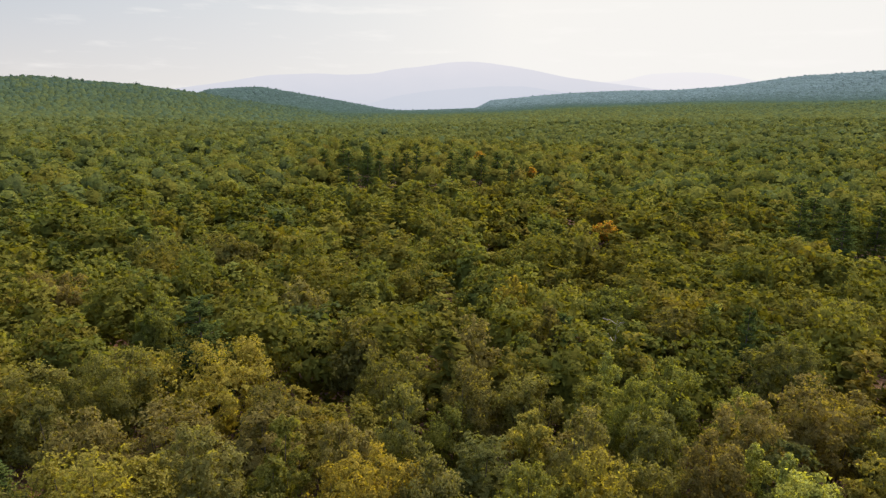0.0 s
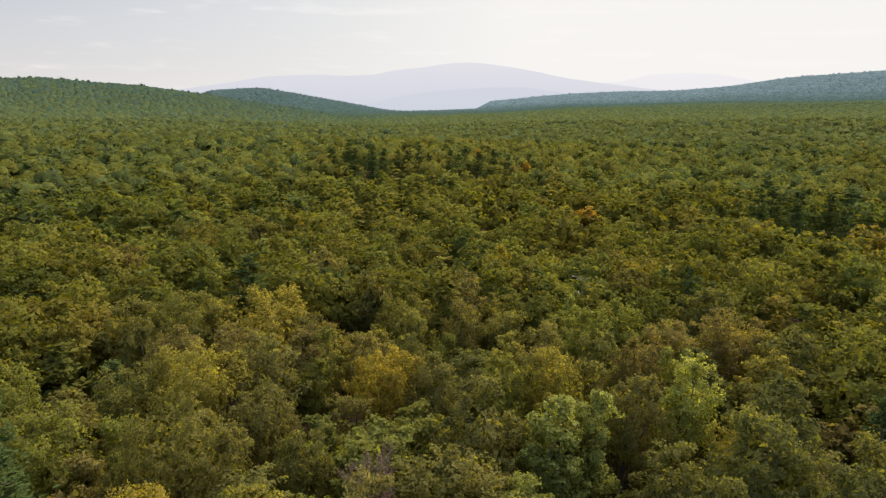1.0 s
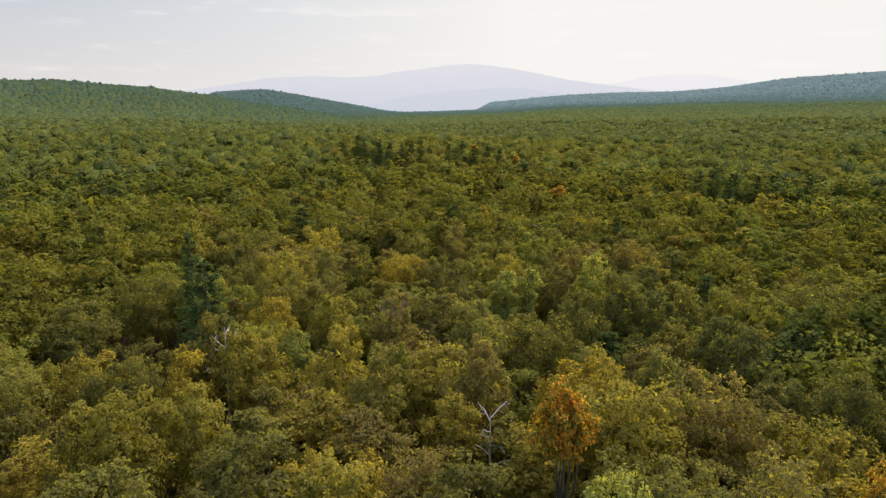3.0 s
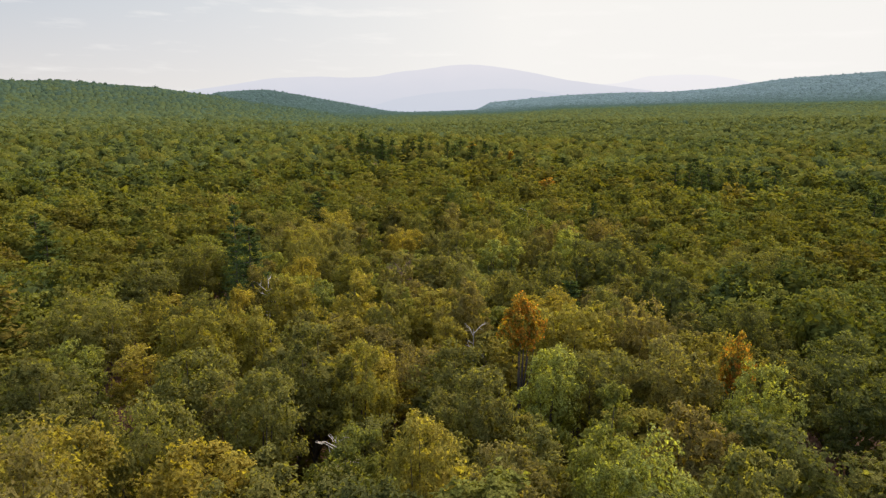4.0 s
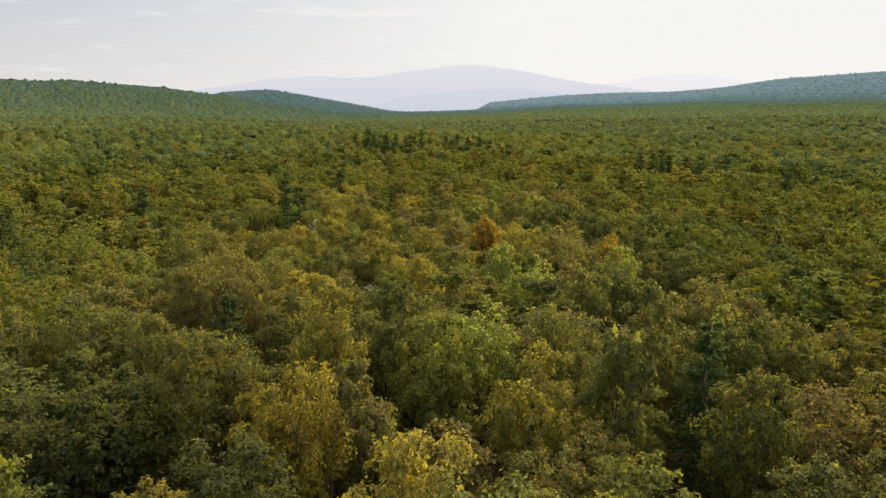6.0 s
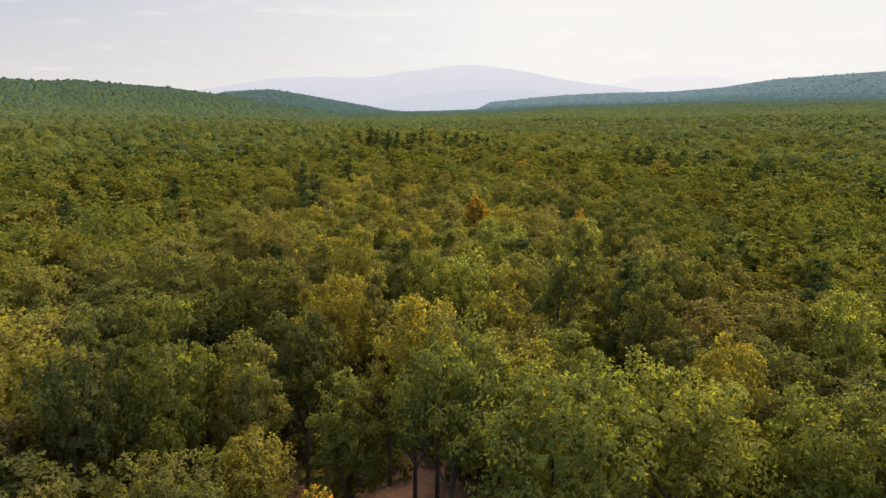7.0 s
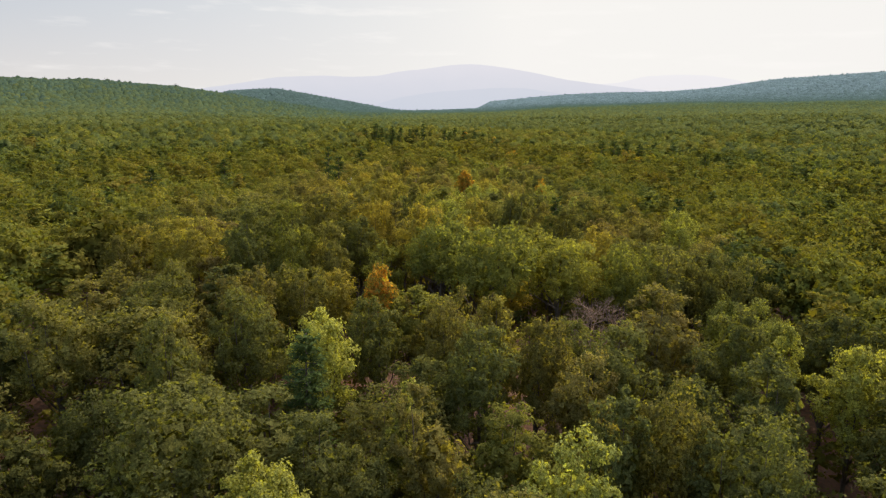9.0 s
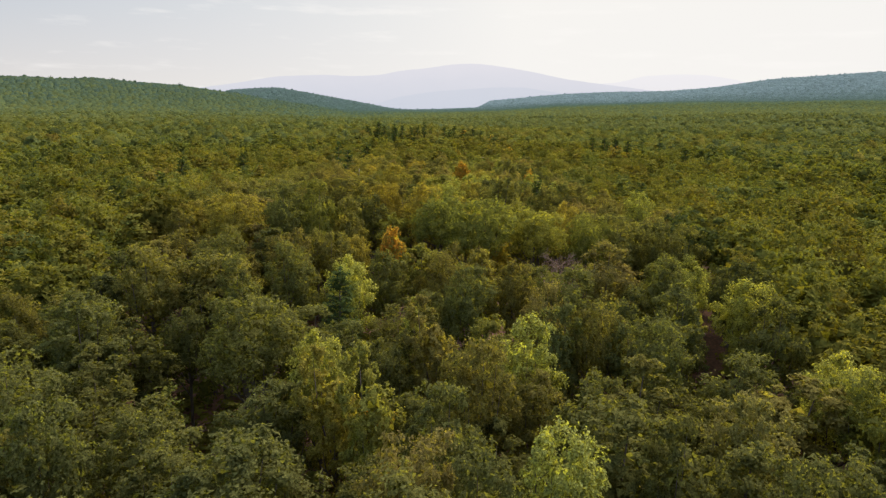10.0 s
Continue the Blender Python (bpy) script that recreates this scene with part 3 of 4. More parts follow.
# ---- trees that stand out along the way: x, y, crown width, height, shape ----
CLEARINGS = [(18.9, 39.8, 3.5), (15.6, 29.9, 3.5), (12.8, 21.6, 3.5), (-47.2, 41.2, 3.8), (-40.1, 31.3, 3.8), (-34.1, 23.0, 3.8), (-43.3, 28.1, 4.0), (-36.5, 16.4, 4.0), (-30.9, 6.7, 4.0), (22.6, 46.9, 4.2), (18.7, 31.9, 4.2), (15.5, 19.4, 4.2), (51.8, 33.1, 4.2), (43.1, 20.3, 4.2), (35.8, 9.6, 4.2), (50.2, -1.3, 4.4), (41.6, -13.1, 4.4), (34.5, -22.9, 4.4), (-40.4, -5.8, 3.8), (-33.8, -16.6, 3.8), (-28.3, -25.6, 3.8), (-25.8, -16.1, 4.0), (-21.3, -30.3, 4.0), (-17.5, -42.0, 4.0), (24.0, -36.7, 3.4), (19.6, -47.8, 3.4), (16.0, -57.2, 3.4), (-4.2, -69.4, 4.0), (-3.2, -80.4, 4.0), (-2.3, -89.5, 4.0), (-14.7, -73.9, 3.5), (-11.4, -85.3, 3.5), (-8.7, -94.7, 3.5), (1.1, -67.4, 3.7), (1.2, -78.9, 3.7), (1.2, -88.5, 3.7), (21.7, -69.7, 3.4), (18.0, -80.7, 3.4), (14.9, -89.8, 3.4), (15.7, -73.3, 3.6), (13.1, -83.6, 3.6), (10.9, -92.2, 3.6), (44.1, -97.1, 4.5), (36.8, -108.2, 4.5), (30.7, -117.5, 4.5), (-8.4, -98.1, 3.7), (-6.6, -109.0, 3.7), (-5.0, -118.1, 3.7), (-23.4, -113.2, 3.6), (-19.0, -124.4, 3.6), (-15.3, -133.7, 3.6), (-19.8, -121.4, 3.4), (-16.1, -131.1, 3.4), (-12.9, -139.1, 3.4), (-32.9, -101.1, 3.5), (-26.6, -114.9, 3.5), (-21.3, -126.5, 3.5)]

# yellow
for x, y, w, h, s in (
    (-24.2, 35.9, 9.0, 21.0, "broad"),
    (-7.0, 38.1, 7.6, 20.1, "broad"),
    (-23.3, 57.2, 14.0, 20.3, "broad"),
    (7.4, 81.4, 6.0, 21.1, "dome"),
    (8.9, 37.3, 6.4, 20.3, "broad"),
    (-20.1, 15.8, 6.0, 20.1, "dome"),
    (-12.9, 14.3, 6.0, 21.0, "dome"),
    (-18.4, 2.4, 7.6, 20.8, "dome"),
    (-11.1, 2.5, 6.9, 20.7, "dome"),
    (-24.3, -0.4, 5.0, 20.2, "tall"),
    (11.9, -3.7, 9.0, 20.2, "broad"),
    (12.8, -10.3, 9.5, 20.8, "broad"),
    (-24.3, -12.6, 8.3, 21.0, "broad"),
    (-19.8, -9.1, 6.0, 20.3, "dome"),
    (-23.4, -38.8, 8.2, 20.7, "broad"),
    (-7.0, -21.7, 6.0, 20.2, "dome"),
    (-1.0, -37.4, 6.0, 21.3, "dome"),
    (-7.1, -65.9, 6.0, 23.1, "dome"),
    (-7.3, -74.0, 6.4, 21.1, "broad"),
    (6.5, -70.1, 6.0, 20.9, "dome"),
    (25.7, -16.8, 5.0, 20.0, "tall"),
    (-27.7, -87.0, 9.1, 21.1, "broad"),
):
    plant(x, y, w, h, "yellow", s)

for x, y, w, h, s in (
    (-0.3, -83.2, 6.8, 23.1, "dome"),
    (21.5, -83.4, 6.0, 20.8, "dome"),
    (2.1, -124.2, 5.0, 20.5, "tall"),
    (5.6, -135.0, 6.0, 21.3, "dome"),
    (7.8, -105.6, 5.4, 19.4, "tall"),
    (-5.2, -135.6, 5.0, 20.0, "tall"),
    (23.2, -149.0, 7.2, 20.5, "broad"),
    (-15.5, -153.8, 6.0, 20.5, "dome"),
):
    plant(x, y, w, h, "yellow", s)

# brown
for x, y, w, h, s in (
    (-18.3, 39.0, 7.2, 21.0, "dome"),
    (-2.2, 37.8, 6.3, 19.7, "dome"),
    (-55.0, 82.6, 11.3, 19.7, "dome"),
    (-19.9, 80.8, 8.9, 20.3, "dome"),
    (-28.5, 43.0, 7.3, 20.4, "dome"),
    (1.3, 63.6, 8.2, 21.1, "dome"),
    (1.4, 53.7, 6.1, 20.0, "dome"),
    (8.5, 41.8, 6.0, 21.1, "dome"),
    (17.8, 39.8, 6.0, 20.8, "dome"),
    (30.6, 48.9, 8.9, 20.2, "broad"),
    (22.7, 44.9, 6.8, 21.0, "dome"),
    (-8.4, 42.5, 6.0, 20.0, "dome"),
    (-17.2, 32.7, 6.9, 18.4, "broad"),
    (-6.7, 15.8, 6.0, 20.5, "dome"),
    (1.8, 27.5, 7.5, 21.2, "dome"),
    (15.0, 32.2, 6.0, 20.5, "dome"),
    (2.7, 12.9, 6.0, 20.8, "dome"),
    (2.3, -1.4, 6.7, 21.0, "dome"),
    (20.7, -9.0, 7.9, 20.6, "broad"),
    (18.8, -22.2, 7.8, 21.1, "broad"),
    (2.5, -28.4, 6.0, 21.1, "dome"),
    (3.4, -40.1, 6.0, 20.1, "dome"),
):
    plant(x, y, w, h, "brown", s)

for x, y, w, h, s in (
    (16.9, -33.1, 6.5, 19.7, "dome"),
    (-19.9, -47.2, 10.5, 23.1, "broad"),
    (-16.5, -58.8, 5.0, 16.9, "tall"),
    (-3.1, -71.7, 5.0, 20.4, "tall"),
    (26.9, -48.7, 9.2, 20.9, "broad"),
    (-29.9, -110.3, 8.1, 20.5, "dome"),
    (13.1, -115.7, 6.0, 19.6, "dome"),
    (22.2, -104.5, 8.7, 20.5, "dome"),
    (17.5, -123.5, 6.4, 20.6, "broad"),
    (1.0, -147.7, 6.4, 20.1, "broad"),
    (16.7, -146.7, 6.0, 20.8, "dome"),
    (23.7, -139.6, 6.7, 20.0, "dome"),
):
    plant(x, y, w, h, "brown", s)

# green
for x, y, w, h, s in (
    (-13.8, 40.5, 5.0, 20.5, "tall"),
    (-36.2, 71.8, 7.0, 20.3, "dome"),
    (-45.5, 64.0, 6.8, 19.7, "dome"),
    (21.9, 82.3, 12.5, 19.7, "dome"),
    (20.3, 55.4, 6.6, 20.1, "tall"),
    (15.0, 49.6, 6.0, 21.1, "dome"),
    (4.8, 36.5, 6.0, 19.9, "dome"),
    (-31.7, 24.6, 7.8, 20.0, "broad"),
    (-40.9, 33.7, 8.0, 19.6, "broad"),
    (-5.0, 6.4, 3.2, 18.4, "poplar"),
    (24.3, 0.4, 5.0, 16.9, "tall"),
    (10.9, -30.6, 5.0, 19.9, "tall"),
    (9.9, -36.5, 6.0, 19.8, "dome"),
    (0.5, -64.3, 6.0, 20.6, "dome"),
    (-15.8, -86.9, 6.3, 23.1, "dome"),
    (22.9, -92.1, 6.9, 20.9, "broad"),
    (7.6, -93.5, 10.6, 23.0, "high"),
    (15.6, -90.5, 10.2, 21.8, "high"),
    (2.2, -88.0, 8.4, 22.6, "high"),
    (-14.6, -107.6, 7.0, 20.5, "dome"),
    (-2.5, -125.0, 6.0, 16.9, "dome"),
    (5.4, -113.9, 6.5, 20.4, "dome"),
    (-7.6, -142.5, 5.3, 16.9, "tall"),
    (-2.0, -138.2, 5.0, 21.2, "tall"),
):
    plant(x, y, w, h, "green", s)

for x, y, w, h, s in (
    (3.1, -140.9, 6.0, 19.7, "dome"),
    (5.2, -149.1, 6.0, 20.1, "dome"),
):
    plant(x, y, w, h, "green", s)

# olive
for x, y, w, h, s in (
    (-52.4, 107.9, 10.2, 20.7, "dome"),
    (-40.3, 110.1, 13.4, 20.0, "dome"),
    (-10.1, 62.8, 8.2, 21.1, "dome"),
    (-36.6, 49.9, 7.9, 21.0, "dome"),
    (-32.2, 54.3, 10.0, 20.3, "dome"),
    (11.3, 67.1, 6.1, 20.8, "tall"),
    (15.6, 45.4, 6.0, 19.6, "dome"),
    (25.7, 72.3, 8.4, 19.9, "dome"),
    (32.8, 59.9, 8.9, 20.8, "dome"),
    (48.1, 75.1, 12.2, 20.4, "dome"),
    (-5.0, 45.4, 6.0, 21.0, "dome"),
    (-12.2, 25.3, 6.0, 18.4, "dome"),
    (-21.1, 23.9, 10.1, 21.2, "dome"),
    (15.3, 14.0, 6.0, 20.9, "dome"),
    (28.9, 20.0, 6.8, 20.7, "dome"),
    (-41.2, 12.9, 9.6, 20.0, "dome"),
    (-24.7, 6.6, 6.2, 20.7, "dome"),
    (9.9, 6.8, 8.0, 19.9, "broad"),
    (18.5, -2.9, 6.0, 21.0, "dome"),
    (47.2, 26.4, 14.0, 19.9, "dome"),
    (-6.7, -2.9, 6.0, 20.8, "dome"),
    (-39.5, -5.2, 11.9, 20.4, "dome"),
):
    plant(x, y, w, h, "olive", s)

for x, y, w, h, s in (
    (-38.0, 23.6, 10.7, 20.1, "dome"),
    (-20.0, -33.3, 6.5, 20.3, "broad"),
    (-20.8, -21.6, 8.6, 19.6, "broad"),
    (-33.0, -23.4, 8.6, 20.3, "dome"),
    (-11.1, -20.2, 7.8, 21.2, "dome"),
    (-13.8, -28.9, 6.7, 21.2, "dome"),
    (16.9, -39.5, 6.0, 20.4, "dome"),
    (-27.4, -57.4, 8.7, 19.6, "broad"),
    (-20.5, -61.2, 6.0, 20.2, "dome"),
    (-14.3, -69.4, 8.5, 21.2, "broad"),
    (-3.7, -57.6, 5.0, 20.7, "tall"),
    (12.4, -67.9, 5.4, 24.6, "tall"),
    (27.8, -59.9, 6.4, 20.5, "dome"),
    (19.8, -71.1, 6.0, 20.8, "dome"),
    (9.9, -60.1, 6.0, 19.9, "dome"),
    (-11.7, -84.7, 6.0, 20.2, "dome"),
    (-8.9, -79.7, 7.0, 20.2, "dome"),
    (27.7, -90.7, 6.9, 20.8, "dome"),
    (-13.2, -94.6, 7.1, 18.4, "broad"),
    (-16.7, -101.6, 7.0, 20.0, "broad"),
    (-18.5, -114.8, 6.0, 20.8, "dome"),
):
    plant(x, y, w, h, "olive", s)

for x, y, w, h, s in (
    (-14.4, -124.8, 9.7, 20.4, "broad"),
    (-5.9, -121.8, 6.0, 16.9, "dome"),
    (10.6, -111.5, 6.0, 21.0, "dome"),
    (13.2, -106.2, 6.4, 18.8, "dome"),
    (28.4, -108.1, 6.2, 20.6, "dome"),
    (13.7, -124.1, 5.0, 20.5, "tall"),
    (20.8, -126.7, 7.1, 20.4, "broad"),
    (-20.5, -138.1, 9.6, 16.9, "broad"),
    (-20.6, -145.7, 6.0, 20.9, "dome"),
    (13.1, -137.5, 6.1, 19.6, "dome"),
):
    plant(x, y, w, h, "olive", s)

# silver
for x, y, w, h, s in (
    (14.5, 56.0, 3.5, 20.5, "poplar"),
    (31.8, 76.6, 4.9, 19.7, "poplar"),
    (21.1, 40.3, 3.4, 19.6, "poplar"),
    (21.9, 37.5, 3.3, 20.5, "poplar"),
    (7.4, 27.3, 6.0, 20.6, "poplar"),
    (10.9, 28.6, 4.6, 20.6, "poplar"),
    (20.1, 33.6, 6.5, 21.2, "tall"),
    (8.8, -23.1, 6.0, 21.0, "dome"),
    (23.2, -28.3, 6.0, 21.0, "dome"),
    (11.2, -40.8, 6.4, 20.5, "broad"),
    (3.7, -60.3, 6.9, 20.2, "broad"),
    (22.8, -57.3, 3.2, 20.6, "poplar"),
    (35.5, -73.9, 6.0, 21.0, "dome"),
    (-7.8, -109.7, 6.0, 20.1, "dome"),
    (-7.2, -130.3, 6.0, 19.7, "dome"),
    (-0.6, -121.1, 3.2, 19.7, "poplar"),
    (9.9, -129.0, 6.0, 20.8, "dome"),
    (31.2, -110.9, 3.2, 20.6, "poplar"),
    (34.8, -115.1, 7.1, 20.7, "dome"),
    (9.6, -147.6, 6.0, 21.1, "dome"),
    (34.5, -132.8, 7.1, 19.9, "dome"),
):
    plant(x, y, w, h, "silver", s)

# pine
for x, y, w, h, s in (
    (33.1, 67.3, 4.4, 20.8, "dome"),
    (-30.2, 18.0, 5.3, 26.2, "dome"),
    (19.6, -64.6, 5.8, 20.6, "dome"),
    (38.3, -64.5, 5.8, 20.6, "dome"),
    (107.0, 132.7, 7.5, 23.0, "dome"),
):
    plant(x, y, w, h, "pine", s)

# bare
for x, y, w, h, s in (
    (-6.6, 22.3, 5.4, 20.4, "dome"),
    (17.6, -100.0, 7.4, 20.0, "dome"),
):
    plant(x, y, w, h, "bare", s)

# pale snags among the crowns
for k, (x, y, top) in enumerate(((18.7, 70.0, 18.8), (23.6, 26.2, 17.4), (-22.0, 5.0, 19.9), (3.4, -8.2, 18.0), (-7.5, -30.5, 18.0))):
    root = new("dead_tree")
    for name, mesh in zip(("trunk", "bare_crown"), SNAGS[k % len(SNAGS)]):
        part(name, mesh, PALEWOOD, root)
    root.matrix_basis = pose(x, y, float(land(x, y)), 0, 0, 67.0 * k) @ Matrix.Diagonal((1, 1, (top - float(land(x, y))) / 20.0, 1))
    placed.append((x, y, 0.8))
    tagged(root, "pale broken dead trunk with bare limbs among leafy crowns", "tree", "trees of the forest")

# deep
for x, y, w, h, s in (
    (28.1, 31.1, 9.1, 20.0, "tall"),
    (22.2, 22.3, 9.0, 21.3, "dome"),
    (24.7, 15.9, 7.7, 20.8, "dome"),
    (28.9, 6.4, 8.8, 21.0, "dome"),
    (36.8, -15.4, 7.2, 19.8, "dome"),
    (32.4, -6.5, 6.3, 20.5, "dome"),
    (23.7, -61.1, 6.0, 20.8, "dome"),
    (21.8, -34.4, 9.7, 19.6, "dome"),
    (34.2, -23.2, 7.8, 19.7, "dome"),
    (-20.7, -88.4, 6.8, 23.1, "dome"),
    (28.0, -115.8, 6.6, 20.0, "tall"),
    (37.7, -107.6, 8.0, 20.5, "dome"),
):
    plant(x, y, w, h, "deep", s)

# orange
for x, y, w, h, s in (
    (7.0, -16.2, 4.2, 23.4, "small"),
    (23.5, -23.4, 3.0, 21.8, "small"),
    (-3.7, -100.6, 3.4, 20.8, "small"),
    (-2.1, -133.4, 3.8, 15.3, "small"),
):
    plant(x, y, w, h, "orange", s)


# pines and turning maples farther off
for x, y, w, h in ((87.0, 137.0, 8.5, 22.5), (95.0, 169.0, 8.0, 23.0), (80.5, 126.0, 7.0, 21.0), (-37.8, 246.0, 9.0, 25.0), (-45.0, 281.0, 9.0, 26.5), (-31.0, 252.0, 7.5, 24.0),
                   (96.0, 68.4, 8.0, 22.5), (-26.5, 61.2, 8.5, 23.0), (-62.0, 25.0, 8.0, 22.5), (-72.5, 39.0, 7.0, 21.0), (-66.2, -12.5, 7.5, 23.0), (12.3, 67.1, 6.0, 20.0), (-26.4, 12.6, 7.0, 24.0),
                   (-25.5, 243.0, 7.0, 25.5), (74.0, 131.0, 7.5, 23.5), (-12.0, 262.0, 7.0, 27.0), (2.0, 264.0, 7.0, 24.5), (-20.5, 252.0, 6.0, 24.5), (-7.0, 247.0, 6.5, 23.5), (9.0, 276.0, 6.5, 25.5), (22.0, 271.0, 7.0, 24.0), (27.0, 258.0, 6.0, 23.0),
                   (-50.0, 262.0, 9.0, 24.0), (-33.0, 268.0, 8.5, 25.0), (-16.0, 256.0, 8.0, 24.0), (14.5, 258.0, 8.0, 24.0), (5.5, 254.0, 7.5, 23.0), (82.0, 140.0, 8.0, 23.5), (91.0, 131.0, 8.0, 22.5), (100.0, 138.0, 8.0, 23.0)):
    plant(x, y, 1.15 * w, h, "pine")
for x, y, w, h in ((17.3, 322.0, 7.0, 21.5), (34.0, 250.0, 4.5, 20.5), (33.5, 132.7, 6.0, 19.5)):
    plant(x, y, w, h, "orange", "small")

# ---- the rest of the near forest ----
def spots(rng, inside, box, gap, keep=()):
    """Scattered places at least gap apart, on a jittered grid."""
    x0, y0, x1, y1 = box
    nx, ny = int((x1 - x0) / gap) + 1, int((y1 - y0) / (gap * 0.87)) + 1
    gx, gy = np.meshgrid(np.arange(nx), np.arange(ny))
    x = x0 + (gx + 0.5 * (gy % 2)) * gap + rng.uniform(-0.36, 0.36, gx.shape) * gap
    y = y0 + gy * gap * 0.87 + rng.uniform(-0.36, 0.36, gx.shape) * gap
    p = np.column_stack((x.ravel(), y.ravel()))
    p = p[inside(p[:, 0], p[:, 1])]
    if len(keep):
        k = np.array(keep)
        d = np.hypot(p[:, None, 0] - k[None, :, 0], p[:, None, 1] - k[None, :, 1]) - k[None, :, 2] * 0.8
        p = p[d.min(1) > gap * 0.33]
    return p


def gaps(rng, inside, box, taken, least=0.9, step=2.2):
    """Places and radii of further trees, wherever the crowns taken leave the ground open."""
    t = [np.array(v, float) for v in zip(*taken)]
    nx, ny = int((box[2] - box[0]) / step), int((box[3] - box[1]) / step)
    found = []
    for k in rng.permutation(nx * ny):
        x = box[0] + (k % nx + rng.uniform()) * step
        y = box[1] + (k // nx + rng.uniform()) * step
        if not inside(x, y):
            continue
        near = (np.abs(t[0] - x) < 14) & (np.abs(t[1] - y) < 14)
        free = np.min(np.hypot(t[0][near] - x, t[1][near] - y) - t[2][near], initial=9.0)
        if free > least:
            r = min(4.4, free + 1.9)
            found.append((x, y, r))
            t = [np.append(a, v) for a, v in zip(t, (x, y, r))]
    return found


fill = np.random.default_rng(21)
mix_kinds = ["olive"] * 9 + ["green"] * 4 + ["deep"] * 2 + ["yellow"] * 3 + ["brown"] * 4 + ["pine"]
for x, y in spots(fill, near_zone, (-40, -160, 40, 58), 6.4, placed + [(x, y, 0.6 * r) for x, y, r in CLEARINGS] + room):
    kind = mix_kinds[fill.integers(len(mix_kinds))]
    plant(float(x), float(y), float(fill.uniform(5.0, 6.5) if kind == "pine" else fill.uniform(6.6, 10.0)), float(fill.uniform(16.5, 20.4)), kind, ("dome", "broad", "tall", "dome")[fill.integers(4)])
open_floor = CLEARINGS + [(x, y, 0.5 * r) for x, y, r in room]
for x, y, r in gaps(fill, near_zone, (-38, -159, 38, 57), placed + open_floor):
    kind = mix_kinds[fill.integers(len(mix_kinds) - 1)]
    if y < -95 and fill.random() < 0.35:
        continue  # the stand opens out here
    plant(x, y, 2 * r, float(fill.uniform(15.5, 19.5)), kind, ("dome", "tall")[fill.integers(2)])


# ---- the woods beyond ----
def woods(name, label, points, templates, material, rng, wide, tall, tint_of):
    """Many crowns in one sheet of woodland."""
    which = rng.integers(0, len(templates), len(points))
    pieces, tints, shading = [], [], []
    z = land(points[:, 0], points[:, 1])
    hue = tint_of(points)
    for t, (v, q, tr, nv) in enumerate(templates):
        idx = np.nonzero(which == t)[0]
        if not len(idx):
            continue
        a = rng.uniform(0, 2 * np.pi, len(idx))
        w = rng.uniform(*wide, len(idx))
        h = rng.uniform(*tall, len(idx)) * stature(points[idx])
        ca, sa = np.cos(a)[:, None], np.sin(a)[:, None]

        def turned(p):
            return ca * p[:, 0] - sa * p[:, 1], sa * p[:, 0] + ca * p[:, 1]

        X, Y = turned(v)
        V = np.stack((X * w[:, None] + points[idx, 0][:, None], Y * w[:, None] + points[idx, 1][:, None], h[:, None] * v[None, :, 2] + z[idx][:, None]), -1).reshape(-1, 3)
        off = (np.arange(len(idx)) * len(v))[:, None, None]
        pieces.append((V, (q[None] + off).reshape(-1, 4) if q is not None else None, (tr[None] + off).reshape(-1, 3) if tr is not None else None))
        tints.append(np.repeat(hue[idx], len(v)))
        X, Y = turned(nv)
        shading.append(np.stack((X, Y, np.broadcast_to(nv[:, 2], X.shape)), -1).reshape(-1, 3))
    V, Q, T = join(pieces)
    me = mesh_from(name, V, Q, T, np.concatenate(tints), np.concatenate(shading))
    me.materials.append(material)
    return tagged(new(name, me), label, "forest", kind="stuff")


def stature(p):
    """Young growth stands low before the far row of pines and the dark stand to its east."""
    x, y = p[:, 0], p[:, 1]
    low = (x > -58) & (x < 34) & (y > 205) & (y < 240 + 6 * np.sin(x / 9.0)) | (x > 64) & (x < 112) & (y > 98) & (y < 120)
    return np.where(low, 0.66, 1.0)


# greener with distance, leading over to the haze painted into the far woods
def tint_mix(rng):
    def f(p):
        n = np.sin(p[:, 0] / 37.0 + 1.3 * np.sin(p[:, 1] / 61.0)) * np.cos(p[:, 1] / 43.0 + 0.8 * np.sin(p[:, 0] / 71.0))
        # darker toward both sides: lens vignetting put into the foliage colour
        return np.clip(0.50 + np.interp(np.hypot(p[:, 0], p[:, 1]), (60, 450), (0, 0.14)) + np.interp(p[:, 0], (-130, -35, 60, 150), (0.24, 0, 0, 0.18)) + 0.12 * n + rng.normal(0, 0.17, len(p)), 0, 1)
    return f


# air haze by distance, put into the foliage hue
def haze_tint(rng):
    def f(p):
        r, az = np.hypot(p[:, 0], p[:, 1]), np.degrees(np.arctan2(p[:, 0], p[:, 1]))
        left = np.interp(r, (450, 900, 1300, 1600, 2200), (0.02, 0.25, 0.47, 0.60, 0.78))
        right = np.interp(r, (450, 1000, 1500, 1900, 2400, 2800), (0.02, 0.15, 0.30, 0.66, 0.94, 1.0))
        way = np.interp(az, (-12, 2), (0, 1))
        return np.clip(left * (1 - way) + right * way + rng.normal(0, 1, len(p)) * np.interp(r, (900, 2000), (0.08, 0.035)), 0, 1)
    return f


def in_sight(x, y, lo, hi):
    """The country before the path, by its least distance from the path."""
    d = np.where(y > 0, np.hypot(x, y), np.abs(x))
    return (np.abs(x) < 0.76 * (y + 183) + 14) & (d > lo) & (d <= hi)


wr = np.random.default_rng(31)


FOUR = ("dome", "broad", "tall", "dome")


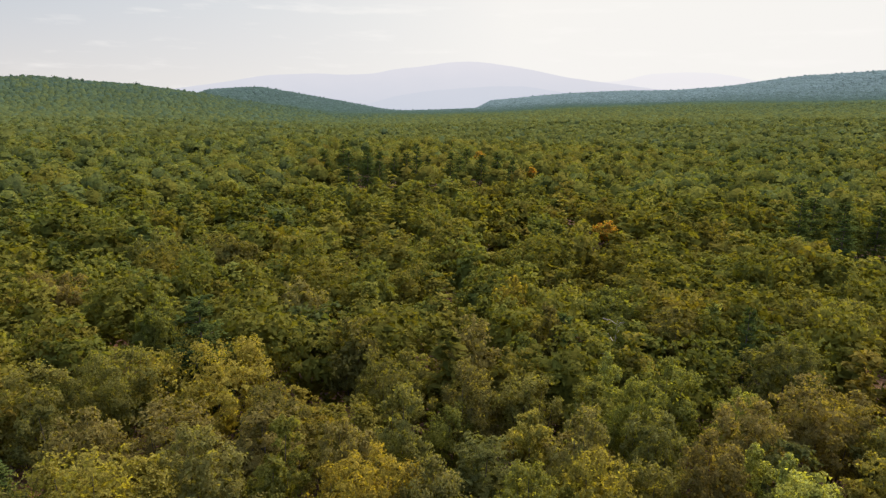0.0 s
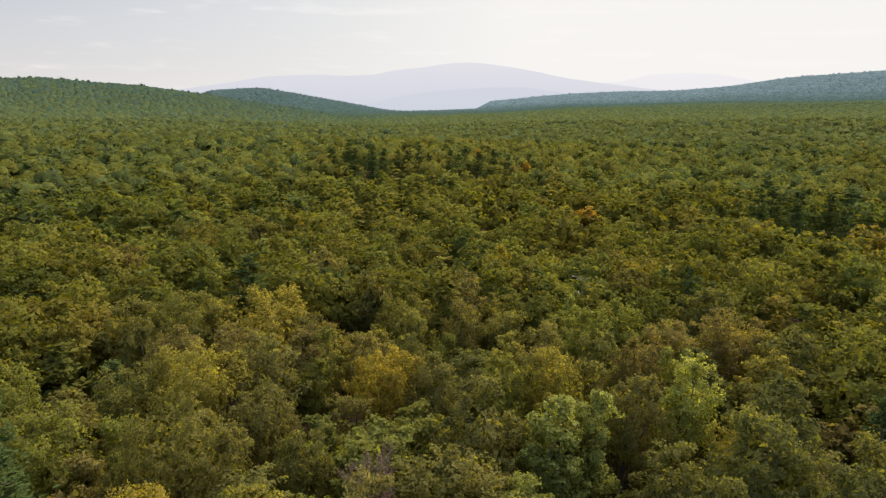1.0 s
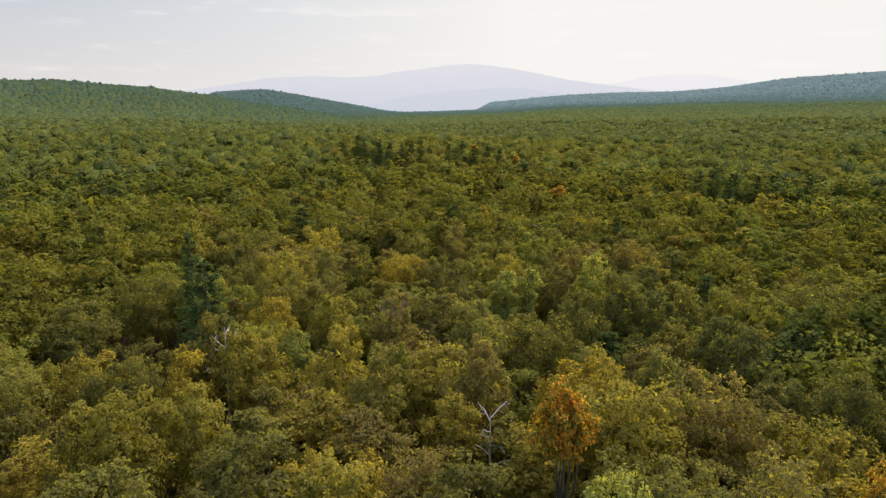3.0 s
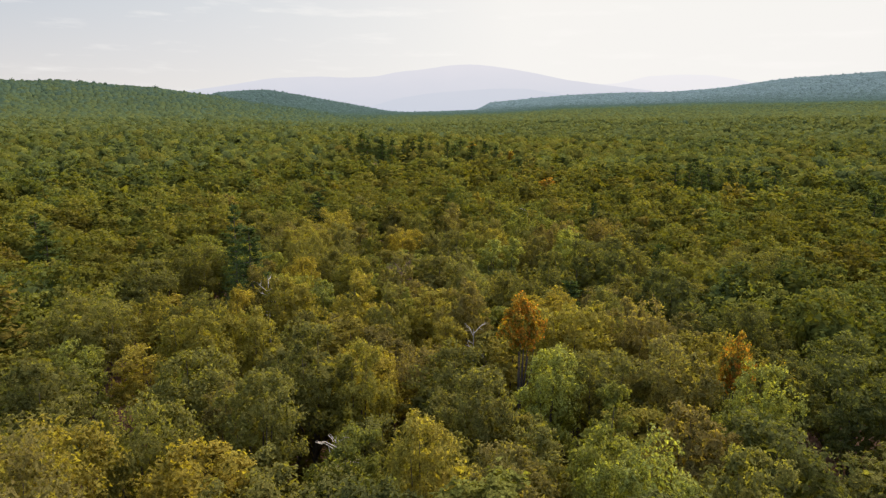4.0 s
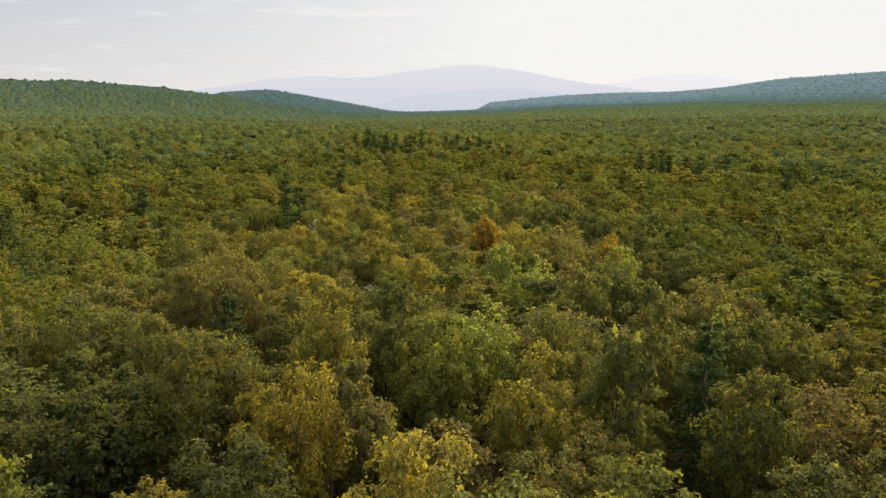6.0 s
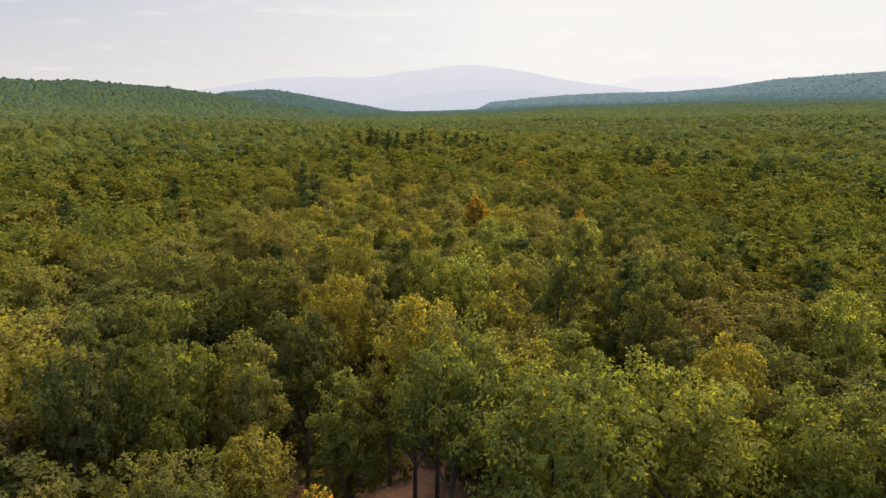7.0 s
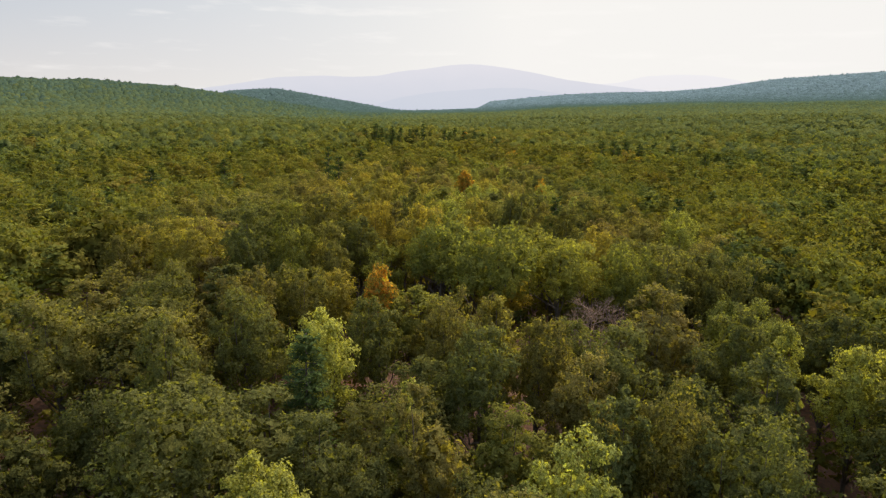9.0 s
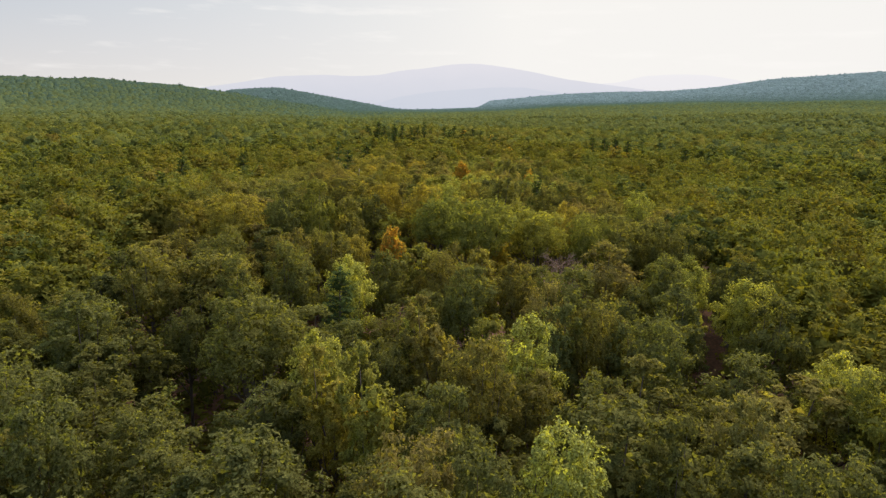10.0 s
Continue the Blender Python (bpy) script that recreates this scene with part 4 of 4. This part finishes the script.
def leafy(seed, shape, **kw):
    """A crown of sprays for the middle distance, with its shading."""
    geo, soft, _ = crown_of(seed, **kw, **SHAPES[shape])
    return (*geo, soft)


C_T = [leafy(300 + k, s, boughs=22, clumps=5, per=17, size=0.39, inner=16) for k, s in enumerate(FOUR + ("broad", "great"))]
S_T = [leafy(310 + k, s, boughs=17, clumps=5, per=14, size=0.45, inner=9) for k, s in enumerate(FOUR + ("poplar", "broad"))]
T_T = [leafy(320 + k, s, boughs=13, clumps=3, per=11, size=0.72, inner=8) for k, s in enumerate(FOUR + ("poplar", "broad"))]
M_T = [far_crown(330 + k, s, boughs=9, sprays=10, size=0.85) for k, s in enumerate(FOUR + ("dome", "broad"))]
F_T = [far_crown(340 + k, s, boughs=4, sprays=4, size=1.5, heart=False) for k, s in enumerate(FOUR + ("broad",))]


def lump(seed, up_share, jag=0.25):
    """A very far crown: a rough dome of few faces."""
    rng = np.random.default_rng(seed)
    v = ICO_V * rng.uniform(1 - jag, 1 + jag, (12, 1)) * np.array([4.0, 4.0, 5.2]) + np.array([0, 0, 13.5])
    return v, None, ICO_T[ICO_V[ICO_T][:, :, 2].mean(1) > -0.5], unit(up_share * UP + ICO_V)


H_T, HILL_T = [lump(470 + k, 1.0) for k in range(6)], [lump(480 + k, 4.0, 0.18) for k in range(6)]


def with_shade(piece):
    """Needles of a far pine, shaded as a cone."""
    v, q, t = piece
    return v, q, t, unit(np.column_stack((v[:, :2], np.full(len(v), 1.6))))


PINE_T, PINE_FAR = with_shade(pine_of(940, rows=12, per=7, size=0.85)[0]), with_shade(pine_of(941, rows=8, per=4, size=1.4)[0])

AROUND = (-210, -180, 210, 205)
RINGS = (
    ("edge_woodland", "olive and green canopy of oaks and pines", 0, 66, AROUND, 6.9, C_T + [PINE_T], (0.9, 1.25), (0.88, 1.07), placed),
    ("woodland", "olive and bronze woodland canopy of mixed trees", 66, 112, AROUND, 6.8, S_T + [PINE_T], (1.0, 1.4), (0.82, 1.12), placed),
    ("outer_woodland", "mixed olive woodland canopy with a few pines", 112, 200, AROUND, 7.0, T_T + [PINE_FAR], (1.0, 1.45), (0.80, 1.12), placed),
    ("middle_woodland", "even olive-green woodland canopy", 200, 450, (-450, -60, 450, 455), 8.0, M_T * 3 + [PINE_FAR], (1.0, 1.5), (0.80, 1.14), placed),
)
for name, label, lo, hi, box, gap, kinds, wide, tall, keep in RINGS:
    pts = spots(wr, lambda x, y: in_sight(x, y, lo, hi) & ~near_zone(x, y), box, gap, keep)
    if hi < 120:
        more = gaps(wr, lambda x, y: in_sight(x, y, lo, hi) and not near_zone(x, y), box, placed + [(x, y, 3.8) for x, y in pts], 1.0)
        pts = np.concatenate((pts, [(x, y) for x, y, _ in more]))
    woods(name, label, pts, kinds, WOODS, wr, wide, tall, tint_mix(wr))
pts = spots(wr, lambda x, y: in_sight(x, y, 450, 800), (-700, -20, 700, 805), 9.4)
woods("far_woodland", "dense green woodland canopy on the valley floor", pts, F_T, HAZED_WOODS, wr, (1.0, 1.5), (0.86, 1.1), haze_tint(wr))
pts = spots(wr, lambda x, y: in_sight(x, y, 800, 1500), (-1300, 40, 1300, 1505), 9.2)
woods("distant_woodland", "dense green woodland canopy reaching to the hills", pts, H_T, HAZED_WOODS, wr, (1.0, 1.5), (0.92, 1.08), haze_tint(wr))
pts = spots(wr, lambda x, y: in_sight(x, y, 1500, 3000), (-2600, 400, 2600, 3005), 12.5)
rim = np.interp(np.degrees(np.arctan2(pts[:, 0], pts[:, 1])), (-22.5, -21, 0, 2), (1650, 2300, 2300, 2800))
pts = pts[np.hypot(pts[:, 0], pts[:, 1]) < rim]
woods("hill_woodland", "woodland covering the hills, its blue-green haze painted into the foliage", pts, HILL_T, HAZED_WOODS, wr, (1.7, 2.5), (0.94, 1.06), haze_tint(wr))

# the same woods go on behind and beside the way
pts = spots(wr, lambda x, y: (np.abs(x) >= 0.76 * (y + 183) + 14) & (np.hypot(x, y + 90) < 330), (-340, -430, 340, 240), 8.2, placed)
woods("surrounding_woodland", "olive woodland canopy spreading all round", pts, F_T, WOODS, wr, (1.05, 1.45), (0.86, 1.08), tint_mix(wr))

# single trees that stand out along the ridges
ridge = []
for prof, dist in ((LEFT, 1300.0), (KNOLL, 2150.0), (RIGHT, 2700.0)):
    az = np.radians(np.arange(max(prof[0][0], -42), min(prof[-1][0], 42), 430.0 / dist))
    az = az + wr.uniform(-0.003, 0.003, len(az))
    r = dist + wr.uniform(-50, 10, len(az))
    ridge.append(np.column_stack((r * np.sin(az), r * np.cos(az)))[wr.random(len(az)) < 0.8])
woods("ridge_woodland", "uneven row of trees along the crests of the hills", np.concatenate(ridge), F_T, HAZED_WOODS, wr, (0.8, 1.4), (0.86, 1.16), haze_tint(wr))

# ---- under the near trees: young trees and shrubs ----
under = np.random.default_rng(77)


def under_zone(x, y):
    """The near woods without the open floor below the tall oaks."""
    return near_zone(x, y) & ~((x > -6) & (x < 16) & (y > -104) & (y < -72))


pts = spots(under, under_zone, (-40, -160, 40, 58), 7.0)
YOUNG = [leafy(520 + k, "dome", boughs=9, clumps=4, per=13, size=0.5, inner=5) for k in range(4)]
woods("understorey", "young olive-green trees growing beneath the canopy", pts, YOUNG, WOODS, under, (0.5, 0.85), (0.34, 0.62), tint_mix(under))


def shrub(seed):
    rng = np.random.default_rng(seed)
    d = unit(rng.normal(size=(46, 3)) + np.array([0, 0, 0.5]))
    at = d * rng.uniform(0.5, 1.1, (46, 1)) * np.array([1.5, 1.5, 1.6]) + np.array([0, 0, 1.3])
    return (*cards(rng, at, d + 0.5 * UP, 0.7, triangles=True), np.repeat(unit(d + 0.5 * UP), 3, axis=0))


pts = spots(under, under_zone, (-40, -160, 40, 58), 3.0)
woods("undergrowth", "low green shrubs on the woodland floor", pts, [shrub(k) for k in range(4)], WOODS, under, (0.6, 1.3), (0.5, 1.2), tint_mix(under))
